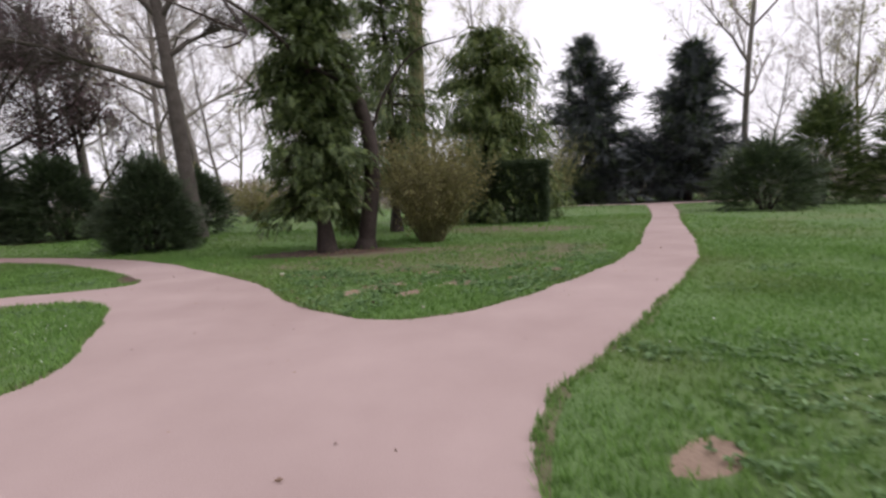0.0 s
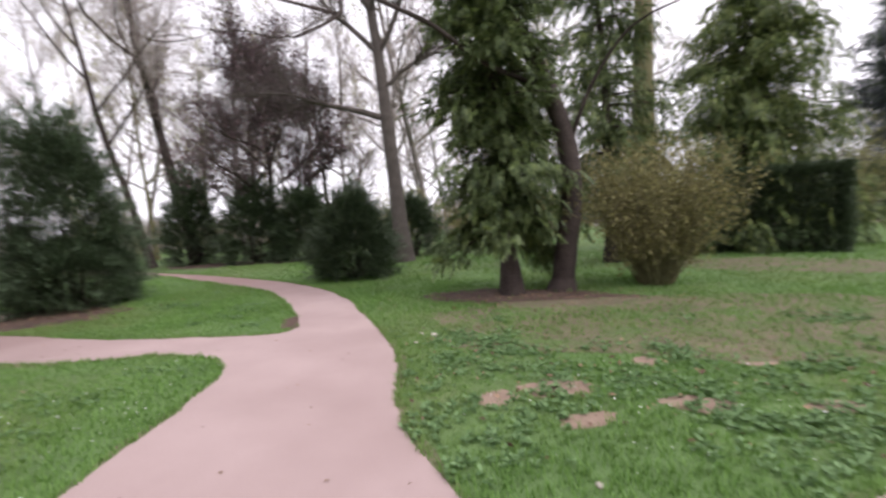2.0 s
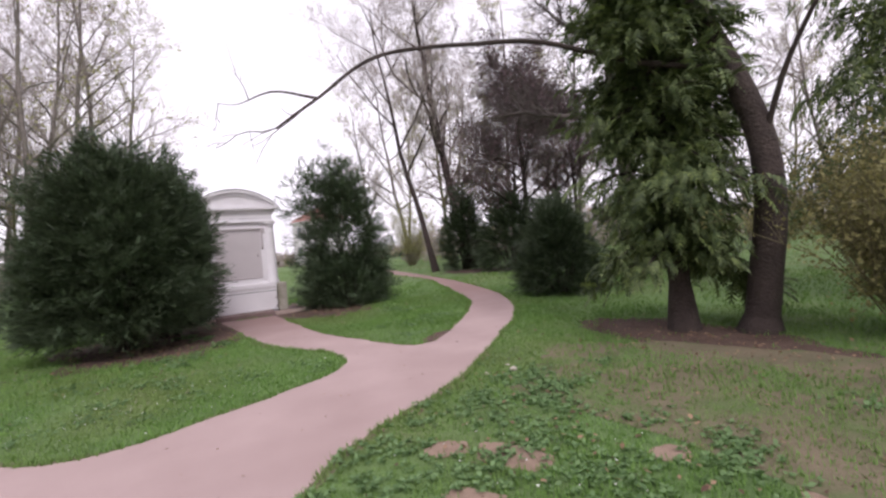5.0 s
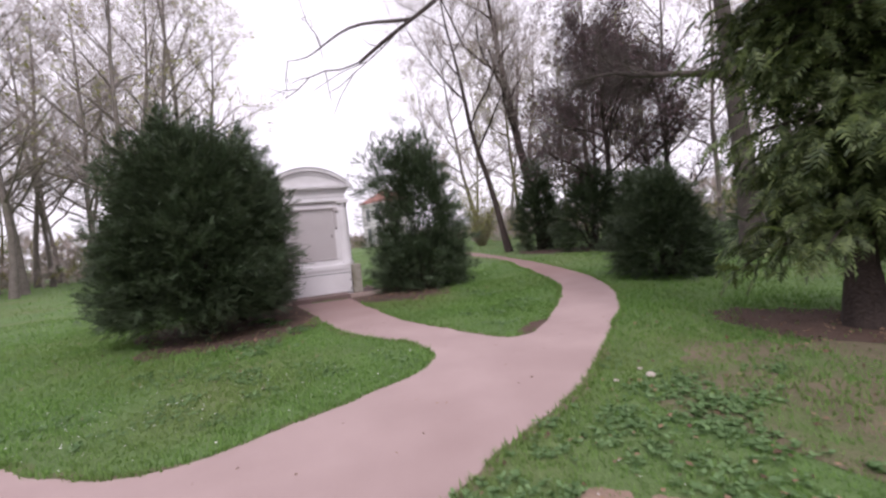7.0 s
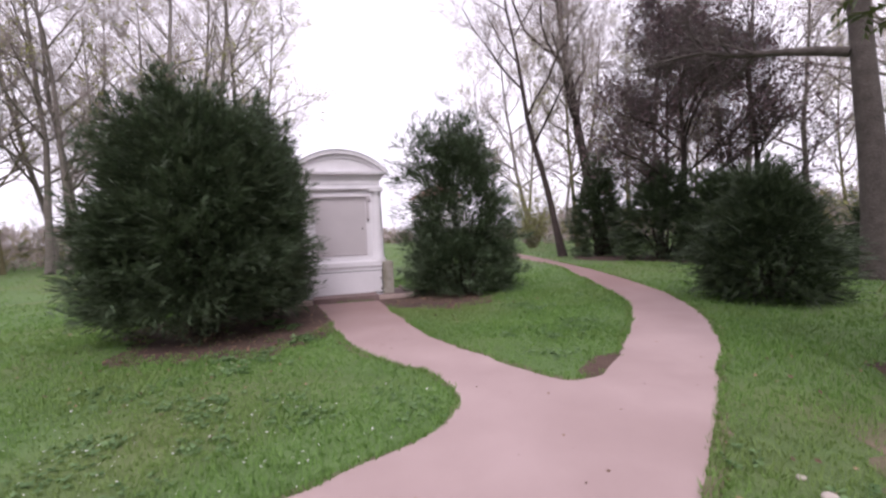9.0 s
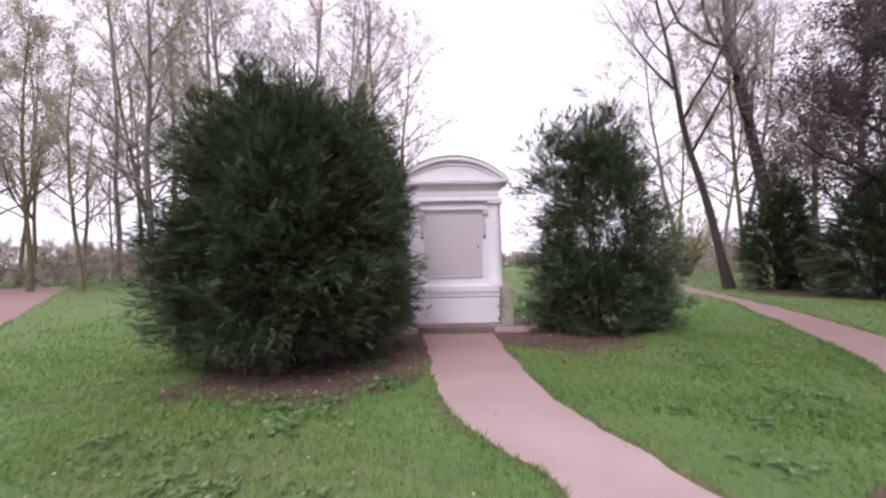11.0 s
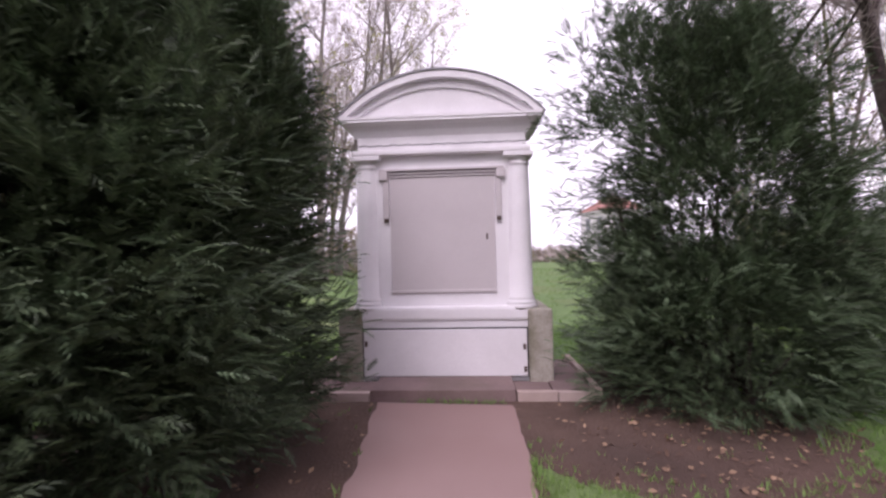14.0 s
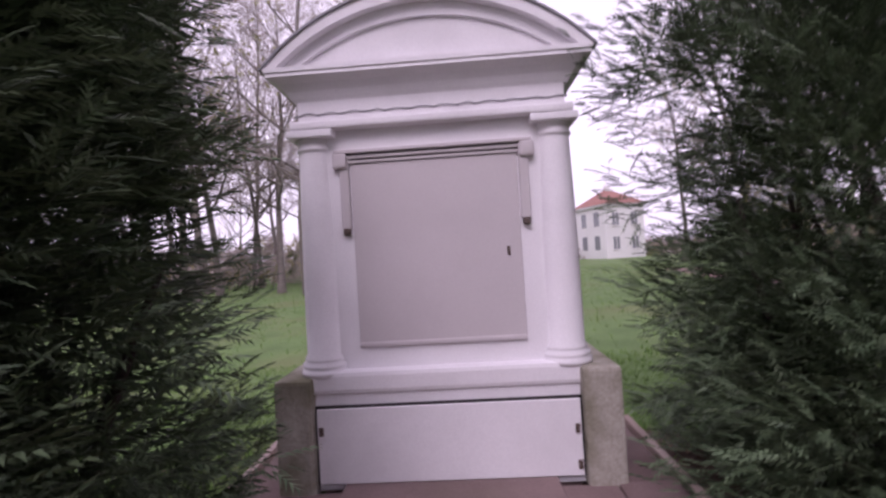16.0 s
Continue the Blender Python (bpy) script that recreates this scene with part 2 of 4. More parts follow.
# Ground and paths
EDGE_BED = [(13.8, 27.0), (11.0, 21.7), (7.6, 15.6), (4.7, 10.9), (3.4, 8.7), (2.1, 6.85), (1.1, 5.8), (0.3, 5.05), (-0.3, 4.55), (-0.75, 4.33), (-1.15, 4.25), (-1.55, 4.4), (-1.95, 4.8), (-2.45, 5.5), (-2.95, 6.4),
            (-3.6, 7.25), (-4.4, 8.15), (-5.5, 9.35), (-6.9, 10.45), (-8.3, 11.25), (-10.2, 12.05), (-13.9, 13.3), (-21.2, 15.1), (-34, 18)]
EDGE_ISLAND = [(-34.5, 16.6), (-17.4, 13.55), (-12.6, 12.0), (-10.3, 11.1), (-8.1, 10.15), (-6.9, 9.3), (-5.8, 8.3), (-5.05, 7.55), (-4.75, 7.1), (-4.98, 6.8), (-6.0, 6.52), (-7.1, 6.25), (-8.5, 6.2), (-9.6, 6.16), (-10.8, 6.16)]
EDGE_LAWN = [(-10.8, 4.95), (-9.3, 5.08), (-8.3, 5.15), (-7.4, 5.22), (-6.7, 5.34), (-6.1, 5.58), (-5.6, 5.87), (-5.15, 5.93), (-4.6, 5.83), (-4.2, 5.48), (-3.95, 4.95), (-3.7, 4.4), (-3.5, 3.9), (-3.4, 3.4), (-3.6, 2.9),
             (-4.1, 2.35), (-5.0, 1.65), (-6.6, 0.5), (-9.7, -1.8), (-16.4, -6.8), (-32, -18)]
EDGE_SOUTH = [(-30, -22), (-16.4, -11.6), (-9.5, -6.4), (-6.0, -3.7), (-3.6, -1.8), (-2.1, -0.6), (-1.3, 0.4), (-0.85, 1.2), (-0.68, 1.9), (-0.48, 2.5), (0.36, 3.4), (1.2, 4.33), (2.5, 5.8), (3.7, 7.4), (5.7, 10.7), (8.0, 14.6), (11.1, 19.6), (14.8, 25.9)]
EDGE_CROSS = [(14.8, 25.9), (17.0, 26.6), (21.5, 25.0), (34, 19.5)]
EDGE_BACK = [(34.8, 21.0), (22, 27.2), (17.5, 29.2), (13.5, 30.4), (9, 32.6), (0, 38), (-0.8, 36.6), (8.0, 31.2), (12.3, 28.6), (13.8, 27.0)]
outline = np.vstack([smooth_line(e, 0.1)[:-1] for e in (EDGE_BED, EDGE_ISLAND, EDGE_LAWN, EDGE_SOUTH, EDGE_CROSS, EDGE_BACK)])
wob = np.array([noise.noise_vector(Vector((x * 2.3, y * 2.3, 1.7))) * 0.045 + noise.noise_vector(Vector((x * 8, y * 8, 4.2))) * 0.022 for x, y in outline])
outline = outline + wob[:, :2]


def flat_shape(name, poly, z, mat):
    from mathutils import geometry
    ring = [Vector((x, y, 0)) for x, y in poly]
    tris = geometry.tessellate_polygon([ring])
    return mesh_arrays(name, np.c_[poly, np.full(len(poly), z)], [t if (poly[t[1]] - poly[t[0]])[0] * (poly[t[2]] - poly[t[0]])[1] - (poly[t[1]] - poly[t[0]])[1] * (poly[t[2]] - poly[t[0]])[0] > 0 else t[::-1] for t in tris], mat)


ground = new("ground", mesh_arrays("ground", [(-900, -900, 0), (900, -900, 0), (900, 900, 0), (-900, 900, 0)], [(0, 1, 2, 3)], LAWN))
tagged(ground, "green park lawn with short spring grass", "lawn", kind="structure")
nxt = np.roll(outline, -1, axis=0) - np.roll(outline, 1, axis=0)
nrm = np.c_[nxt[:, 1], -nxt[:, 0]] / (np.linalg.norm(nxt, axis=1, keepdims=True) + 1e-9)
wide = np.array([0.07 + 0.09 * noise.noise(Vector((x * 1.1, y * 1.1, 6.0))) + 0.05 * noise.noise(Vector((x * 6, y * 6, 2.0))) for x, y in outline])
turned = np.sign(np.sum(outline[:, 0] * np.roll(outline[:, 1], -1) - np.roll(outline[:, 0], -1) * outline[:, 1]))
outer = outline + nrm * (np.maximum(wide, 0.0) * turned)[:, None]
n_out = len(outline)
k_out = np.arange(n_out)
margin = new("path_margin", mesh_arrays("path_margin", np.r_[np.c_[outline, np.full(n_out, 0.005)], np.c_[outer, np.full(n_out, 0.002)]], np.c_[k_out, k_out + n_out, (k_out + 1) % n_out + n_out, (k_out + 1) % n_out], [THIN, SOIL], ((outline[:, 0] < -8.8) & (np.abs(outline[:, 1] - 5.6) < 1.5)).astype(int)))
tagged(margin, "worn brownish earth margin along the path", "path margin", kind="structure")
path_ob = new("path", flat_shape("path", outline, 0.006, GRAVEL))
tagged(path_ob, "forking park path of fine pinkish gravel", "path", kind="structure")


def blob_outline(cx, cy, rx, ry, turn=0.0, seed=0, rough=0.26, n=80):
    a = np.linspace(0, 2 * np.pi, n, endpoint=False)
    r = np.array([1 + rough * noise.noise(Vector((1.7 * math.cos(t) + seed * 7.3, 1.7 * math.sin(t), seed))) + 0.5 * rough * noise.noise(Vector((6 * math.cos(t), 6 * math.sin(t), seed + 9))) for t in a])
    x, y, c, s = rx * r * np.cos(a), ry * r * np.sin(a), math.cos(radians(turn)), math.sin(radians(turn))
    return np.c_[cx + c * x - s * y, cy + s * x + c * y]


# centre, radii, turn, kind of soil
SOILS = [(-8.9, 3.75, 2.2, 1.5, 6, SOIL, "dark bare soil under the big yew"), (-10.5, 7.3, 1.5, 1.1, 8, SOIL, "dark bare soil under the small yew"), (-9.9, 4.7, 1.5, 0.7, -4, SOIL, "dark trodden soil along the path"), (-10.3, 6.5, 0.95, 0.5, 2, SOIL, "dark trodden soil along the path"),
         (-2.2, 9.55, 2.0, 0.75, -5, SOIL, "reddish bare soil and needles at the trunks"), (-1.3, 5.84, 0.27, 0.17, 20, DRYSOIL, "dry bare patch in the grass"),
         (-1.68, 5.56, 0.17, 0.12, 70, DRYSOIL, "dry bare patch in the grass"), (-0.4, 5.75, 0.22, 0.14, 0, DRYSOIL, "dry bare patch in the grass"),
         (-1.05, 5.35, 0.2, 0.1, 40, DRYSOIL, "dry bare patch in the grass"), (0.0, 1.98, 0.2, 0.1, 30, DRYSOIL, "dry bare patch in the grass"),
         (0.35, 5.9, 0.16, 0.1, 10, DRYSOIL, "dry bare patch in the grass"), (0.9, 6.3, 0.2, 0.11, 50, DRYSOIL, "dry bare patch in the grass"), (0.1, 6.75, 0.17, 0.12, 0, DRYSOIL, "dry bare patch in the grass"),
         (-0.7, 6.6, 0.13, 0.1, 80, DRYSOIL, "dry bare patch in the grass"), (-0.2, 8.3, 3.0, 1.5, 12, THIN, "thin brownish grass of the shaded bed"), (1.9, 13.6, 2.4, 1.2, -18, THIN, "thin brownish grass before the hedge"), (15.5, 32.0, 7.0, 1.6, -28, SOIL, "brown mulch under the dark firs"),
         (-5.0, 7.62, 0.3, 0.6, 30, SOIL, "bare trodden soil at the path corner"), (-15.8, 17.2, 3.4, 1.5, 20, SOIL, "bare soil under the dark shrubs")]
soil_shapes = []
for n_soil, (cx, cy, rx, ry, tn, mat, lab) in enumerate(SOILS):
    shape = blob_outline(cx, cy, rx, ry, tn, n_soil)
    soil_shapes.append((shape, 0.65 if mat is THIN else 0.35))
    soil_shapes.append(((shape - [cx, cy]) * 0.8 + [cx, cy], 0.8 if mat is THIN else 0.08))
    tagged(new("soil_patch", flat_shape("soil_patch", shape, 0.0022 + 0.00011 * n_soil, mat)), lab, "soil", kind="structure")


# Plants
def tube_segments(segs, sides=5):
    """Corners and faces for tapered tubes; a segment is start, end and the two radii."""
    p0, p1 = np.array([s[0] for s in segs], float), np.array([s[1] for s in segs], float)
    r0, r1 = np.array([s[2] for s in segs], float), np.array([s[3] for s in segs], float)
    d = p1 - p0
    d /= np.linalg.norm(d, axis=1, keepdims=True) + 1e-9
    ref = np.where(np.abs(d[:, 2:3]) < 0.9, [[0, 0, 1.0]], [[1.0, 0, 0]])
    u = np.cross(d, ref)
    u /= np.linalg.norm(u, axis=1, keepdims=True)
    v = np.cross(d, u)
    a = np.linspace(0, 2 * np.pi, sides, endpoint=False)
    ring = u[:, None] * np.cos(a)[None, :, None] + v[:, None] * np.sin(a)[None, :, None]
    verts = np.concatenate([p0[:, None] + ring * r0[:, None, None], p1[:, None] + ring * r1[:, None, None]], 1)
    k = np.arange(sides)
    face = np.stack([k, (k + 1) % sides, (k + 1) % sides + sides, k + sides], 1)
    faces = face[None] + (np.arange(len(segs)) * 2 * sides)[:, None, None]
    return verts.reshape(-1, 3), faces.reshape(-1, 4)


def tube_mesh(name, segs, mat, sides=5):
    v, f = tube_segments(segs, sides)
    me = mesh_arrays(name, v, f, mat)
    me.polygons.foreach_set("use_smooth", [True] * len(me.polygons))
    return me


def limb(rng, start, way, length, r0, r1, n, wander=0.12, lift=0.0):
    """A bending limb as a chain of segments, and the joints along it."""
    p, w, segs, joints = Vector(start), Vector(way).normalized(), [], []
    for k in range(n):
        w = (w + Vector(rng.normal(0, wander, 3)) + Vector((0, 0, lift))).normalized()
        q = p + w * (length / n)
        a, b = r0 + (r1 - r0) * k / n, r0 + (r1 - r0) * (k + 1) / n
        segs.append((p[:], q[:], a, b))
        joints.append((q.copy(), w.copy(), b))
        p = q
    return segs, joints


def grow_bare(seed, height, radius, lean=(0, 0), clear=0.3, spread=0.9, levels=3, dense=1.0, limbs=None):
    """A leafless tree: thick segments, twig segments and the twigs' tips."""
    rng = np.random.default_rng(seed)
    thick, thin, tips, spots = [], [], [], []
    n = 11
    segs, joints = limb(rng, (0, 0, 0), (lean[0], lean[1], 1), height, radius, radius * 0.16, n, 0.055, 0.05)
    segs[0] = (segs[0][0], segs[0][1], radius * 1.35, segs[0][3])
    thick += segs

    def fork(p, w, r, length, level):
        if level > levels:
            return
        count = {1: 3, 2: 4, 3: 5}[min(level, 3)]
        count = max(2, int(round(count * dense)))
        for k in range(count):
            side = Vector(rng.normal(0, 1, 3)).cross(w).normalized()
            way = (w * 0.75 + side * rng.uniform(0.45, 0.95) * spread + Vector((0, 0, 0.18))).normalized()
            ln = length * rng.uniform(0.6, 1.05)
            sg, js = limb(rng, p, way, ln, r * 0.6, r * 0.2, 4 if level < 3 else 2, 0.16, 0.05)
            (thick if level < 2 else thin).extend(sg)
            if level >= levels:
                tips.append(js[-1][0][:])
                spots.extend((*q[:], *w2[:]) for q, w2, _ in js)
            for j, (q, w2, r2) in enumerate(js):
                if level < levels and (j % 2 == 1 or level == 2):
                    fork(q, w2, max(r2, 0.006), ln * 0.55, level + 1)

    for k, (q, w, r) in enumerate(joints):
        if (k + 1) / n > clear:
            top = (k + 1) / n
            for _ in range(2 if dense > 0.7 else 1):
                a = rng.uniform(0, 2 * math.pi)
                way = Vector((math.cos(a), math.sin(a), 0.55 + top * 0.5)).normalized()
                ln = height * rng.uniform(0.2, 0.34) * (1.35 - top * 0.75) * spread
                sg, js = limb(rng, q, way, ln, r * 0.55, r * 0.16, 5, 0.13, 0.06)
                thick += sg
                for j, (q2, w2, r2) in enumerate(js):
                    if j > 0:
                        fork(q2, w2, max(r2, 0.012), ln * 0.42, 2)
    for q, way, ln, r in limbs or []:
        sg, js = limb(rng, q, way, ln, r, r * 0.3, 7, 0.14, 0.02)
        thick += sg
        for j, (q2, w2, r2) in enumerate(js):
            if j > 1:
                fork(q2, w2, max(r2, 0.012), ln * 0.3, 2)
    return thick, thin, np.array(tips), np.array(spots)


def scatter(template, tris, places, ways, sizes, rng, roll=True):
    """Copies of a small template (x along its stem) set at places, pointing along ways."""
    places, ways = np.asarray(places, float), np.asarray(ways, float)
    x = ways / (np.linalg.norm(ways, axis=1, keepdims=True) + 1e-9)
    r = rng.normal(size=x.shape)
    if not roll:
        r = r * 0.35 + [0, 0, 1]
    z = r - (r * x).sum(1, keepdims=True) * x
    z /= np.linalg.norm(z, axis=1, keepdims=True) + 1e-9
    y = np.cross(z, x)
    s = np.asarray(sizes, float)[:, None, None]
    v = places[:, None] + s * (template[None, :, 0:1] * x[:, None] + template[None, :, 1:2] * y[:, None] + template[None, :, 2:3] * z[:, None])
    f = tris[None] + (np.arange(len(places)) * len(template))[:, None, None]
    return v.reshape(-1, 3), f.reshape(-1, tris.shape[1])


def frond(pairs=5, droop=0.18, width=0.42, thick=0.085):
    """A small feathered spray: pairs of leaflets along a bent stem."""
    v, f = [], []
    for k in range(pairs):
        t0, t1 = k / pairs, (k + 1.15) / pairs
        w = width * (1 - 0.55 * abs(2 * (k + 0.4) / pairs - 0.8))
        for s in (-1, 1):
            b = len(v)
            v += [(t0, 0, -droop * t0 * t0), (t0 + thick * 1.6, 0, -droop * t0 * t0), (t1 + 0.12, s * w, -droop * t1 * t1 - 0.05)]
            f.append((b, b + 1, b + 2))
    b = len(v)
    v += [(0, -0.018, 0), (0, 0.018, 0), (1.12, 0, -droop * 1.2)]
    f.append((b, b + 1, b + 2))
    return np.array(v), np.array(f)


FROND = frond()
LACE = frond(4, 0.5, 0.34, 0.12)
NEEDLE = frond(6, 0.1, 0.3, 0.07)
DROOP = frond(5, 0.3, 0.42, 0.12)
YEWSPRAY = frond(5, 0.16, 0.28, 0.08)


def twig_spray(n=5, thin=0.003):
    rng = np.random.default_rng(3)
    v, f = [], []
    for k in range(n):
        a = 0 if k == 0 else rng.uniform(0.05, 0.6)
        y, z = (0, 0) if k == 0 else rng.uniform(-0.45, 0.45, 2)
        ln = 1 - a * 0.7
        b = len(v)
        v += [(a, -thin, a * 0.02), (a, thin, -a * 0.02), (a + ln * 0.8, y * ln, z * ln)]
        f.append((b, b + 1, b + 2))
    return np.array(v), np.array(f)


TWIGS = twig_spray()
LEAF = (np.array([(0, 0, 0), (0.5, 0.3, 0.06), (1, 0, 0), (0.5, -0.3, 0.06)], float), np.array([(0, 1, 2), (0, 2, 3)]))


def lumpy(rng, n, rx, ry, rz, base, bumps=9, shape=1.0, seed=0, lo=-0.35, skirt=0.9):
    """Points in the outer shell of a lumpy bush and the ways that its sprays point; base is the height of its widest part."""
    d = rng.normal(size=(n * 2, 3))
    d /= np.linalg.norm(d, axis=1, keepdims=True)
    d = d[d[:, 2] > lo][:n]
    lump = np.array([1 + 0.20 * noise.noise(Vector(q * 2.1) + Vector((seed * 3.1, 0, 0))) + 0.13 * noise.noise(Vector(q * 5.0) + Vector((0, seed * 2.7, 0))) for q in d])
    depth = 1 - 0.42 * rng.random(len(d)) ** 1.8
    low = np.where(d[:, 2] < 0, base / max(rz, 0.01), 1.0)
    p = d * np.array([rx, ry, rz]) * (lump * depth)[:, None]
    p[:, 2] = np.where(d[:, 2] < 0, d[:, 2] / abs(lo) * base * skirt, p[:, 2]) + base
    if shape != 1.0:
        h = np.clip((p[:, 2] - base) / rz, 0, 1.2)
        p[:, :2] *= (1 - (1 - shape) * h)[:, None]
    way = d * [1, 1, 0.5] + [0, 0, 0.35] + rng.normal(0, 0.35, d.shape)
    return p, way


def needle_bush(name, place, rx, ry, rz, base, n, size, label, mat, tip=None, seed=1, shape=1.0, spikes=0, tip_share=0.2, turn=0, category="bush", stems=9, lo=-0.45, group="", boughs=0, inner=1.9, skirt=0.9):
    """An evergreen bush: stems, boughs of many small sprays over an inner mass, and upright shoots that break the outline."""
    rng = np.random.default_rng(seed)
    bush = thing(name, (*place, 0), turn, label, category, group)
    segs = []
    for k in range(stems):
        a, s = rng.uniform(0, 2 * math.pi), rng.random() ** 0.5
        way = (math.cos(a) * rx * 0.5 * s, math.sin(a) * ry * 0.5 * s, (base + rz) * 0.45)
        segs += limb(rng, (math.cos(a) * 0.14, math.sin(a) * 0.14, -0.02), way, Vector(way).length, 0.05, 0.012, 6, 0.05)[0]
    part("stem_mass", tube_mesh("stem_mass", segs, DARKBARK, 5), bush, kind="stuff")
    boughs = boughs or max(60, n // 45)
    p, w = lumpy(rng, int(n * 0.3), rx * 0.8, ry * 0.8, rz * 0.84, base, shape=shape, seed=seed, lo=lo, skirt=skirt)
    c, cw = lumpy(rng, boughs, rx, ry, rz, base, shape=shape, seed=seed, lo=lo, skirt=skirt)
    each = int(n * 0.65) // boughs
    out = cw * [1, 1, 0.45] + [0, 0, 0.1]
    out /= np.linalg.norm(out, axis=1, keepdims=True)
    side = np.cross(out, [0, 0, 1.0])
    side /= np.linalg.norm(side, axis=1, keepdims=True) + 1e-9
    side = side + np.cross(out, side) * rng.normal(0, 0.7, (len(out), 1))
    side /= np.linalg.norm(side, axis=1, keepdims=True)
    reach = size * 2.3 * rng.uniform(0.6, 1.5, len(c))
    k = np.repeat(np.arange(len(c)), each)
    t, u = rng.uniform(-0.9, 0.75, len(k)), rng.normal(0, 0.45, len(k))
    q = c[k] + out[k] * (t * reach[k])[:, None] + side[k] * (u * (0.8 - t) * reach[k])[:, None] + np.c_[np.zeros((len(k), 2)), -0.22 * t * np.abs(t) * reach[k] + rng.normal(0, 0.05, len(k))]
    qw = out[k] + side[k] * (u * 1.2)[:, None] + rng.normal(0, 0.3, (len(k), 3)) + [0, 0, 0.12]
    first = len(p)
    p, w = np.vstack([p, q]), np.vstack([w, qw])
    for _ in range(spikes):
        foot = c[rng.integers(len(c))]
        if foot[2] < base + rz * 0.5:
            continue
        way = np.array([0, 0, 1.0]) + rng.normal(0, 0.2, 3)
        ln = rng.uniform(0.2, 0.6) * (0.4 + rz / 5)
        steps = np.linspace(-0.3, 1, 16)[:, None]
        p = np.vstack([p, foot + way * ln * steps + rng.normal(0, 0.03, (16, 3))])
        w = np.vstack([w, way * 0.9 + rng.normal(0, 0.6, (16, 3)) * (1.15 - steps)])
    p[:, 2] = np.maximum(p[:, 2], 0.06)
    v, f = scatter(*YEWSPRAY, p, w, size * rng.uniform(0.6, 1.25, len(p)) * np.where(np.arange(len(p)) < first, inner, 1.0), rng, roll=False)
    pale = (rng.random(len(p)) < tip_share) & (np.arange(len(p)) >= first)
    part("foliage", mesh_arrays("foliage", v, f, [mat, tip or mat], np.repeat(pale, len(YEWSPRAY[1])).astype(int)), bush)
    return bush


def conifer(name, place, height, reach, clear, tiers, label, mat, template, size, seed, trunk=0.14, droop=0.25, tip=None, tip_share=0.25, fill=22, bark=DARKBARK, lean=(0, 0), power=0.8, wild=0.25):
    """A conifer: a trunk, whorls of drooping boughs and sprays along each bough."""
    rng = np.random.default_rng(seed)
    tree = thing(name, (*place, 0), 0, label, "tree")
    stem, joints = limb(rng, (0, 0, -0.03), (lean[0], lean[1], 1), height * 0.97, trunk, 0.02, 14, 0.02)
    stem[0] = (stem[0][0], stem[0][1], trunk * 1.5, stem[0][3])
    part("trunk", tube_mesh("trunk", stem, bark, 10), tree)
    boughs, p, w = [], [], []
    for k in range(tiers):
        u = (k + rng.random() * 0.8) / tiers
        z = clear + (height - clear) * u
        at = stem[min(13, int(z / (height * 0.97) * 14))]
        s = (z - at[0][2]) / max(at[1][2] - at[0][2], 0.01)
        foot = np.array(at[0]) + (np.array(at[1]) - np.array(at[0])) * min(max(s, 0), 1)
        ln = reach * max(1 - u, 0.03) ** power * rng.uniform(1 - wild, 1 + wild)
        for _ in range(5):
            a = rng.uniform(0, 2 * math.pi)
            up = 0.35 - 0.55 * (1 - u)
            sg, js = limb(rng, foot, (math.cos(a), math.sin(a), up + 0.15), ln, 0.012 + 0.02 * (1 - u), 0.005, 5, 0.08, -droop * 0.35)
            boughs += sg
            for q0, q1, _, _ in sg:
                m = max(3, int(fill * ln / 5 * 1.1))
                for t in rng.random(m):
                    c = np.array(q0) + (np.array(q1) - np.array(q0)) * t + rng.normal(0, 0.06 + 0.05 * ln, 3) * [1, 1, 0.7]
                    way = (np.array(q1) - np.array(q0))
                    way = way / (np.linalg.norm(way) + 1e-9) + rng.normal(0, 0.55, 3) + [0, 0, -droop]
                    p.append(c)
                    w.append(way)
    p, w = np.array(p), np.array(w)
    part("bough_mass", tube_mesh("bough_mass", boughs, bark, 4), tree, kind="stuff")
    v, f = scatter(*template, p, w, size * rng.uniform(0.6, 1.3, len(p)), rng, roll=False)
    which = np.repeat(rng.random(len(p)) < tip_share, len(template[1])).astype(int)
    part("foliage", mesh_arrays("foliage", v, f, [mat, tip or mat], which), tree)
    return tree


def bare_tree(name, place, grown, label, bark, twig=TWIG, buds=None, bud_size=0.07, bud_share=1.0, seed=0, many=3, sprays=1, spray_size=0.6, category="tree", group="", turn=0):
    rng = np.random.default_rng(seed + 500)
    tree = thing(name, (*place, 0), turn, label, category, group)
    thick, thin, tips, spots = grown
    part("trunk", tube_mesh("trunk", thick, bark, 8), tree)
    v, f = tube_segments(thin, 3)
    many_spots = np.repeat(spots, sprays, axis=0)
    v2, f2 = scatter(*TWIGS, many_spots[:, :3], many_spots[:, 3:] + rng.normal(0, 0.45, (len(many_spots), 3)), spray_size * rng.uniform(0.5, 1.3, len(many_spots)), rng)
    f = np.vstack([f[:, [0, 1, 2]], f[:, [0, 2, 3]], f2 + len(v)])
    part("twig_mass", mesh_arrays("twig_mass", np.vstack([v, v2]), f, twig), tree, kind="stuff")
    if buds is not None and len(tips):
        pick = tips[rng.random(len(tips)) < bud_share]
        pick = np.repeat(pick, many, axis=0) + rng.normal(0, 0.12, (len(pick) * many, 3))
        v, f = scatter(*LEAF, pick, rng.normal(size=pick.shape), bud_size * rng.uniform(0.6, 1.5, len(pick)), rng)
        part("bud_mass", mesh_arrays("bud_mass", v, f, buds), tree, kind="stuff")
    return tree


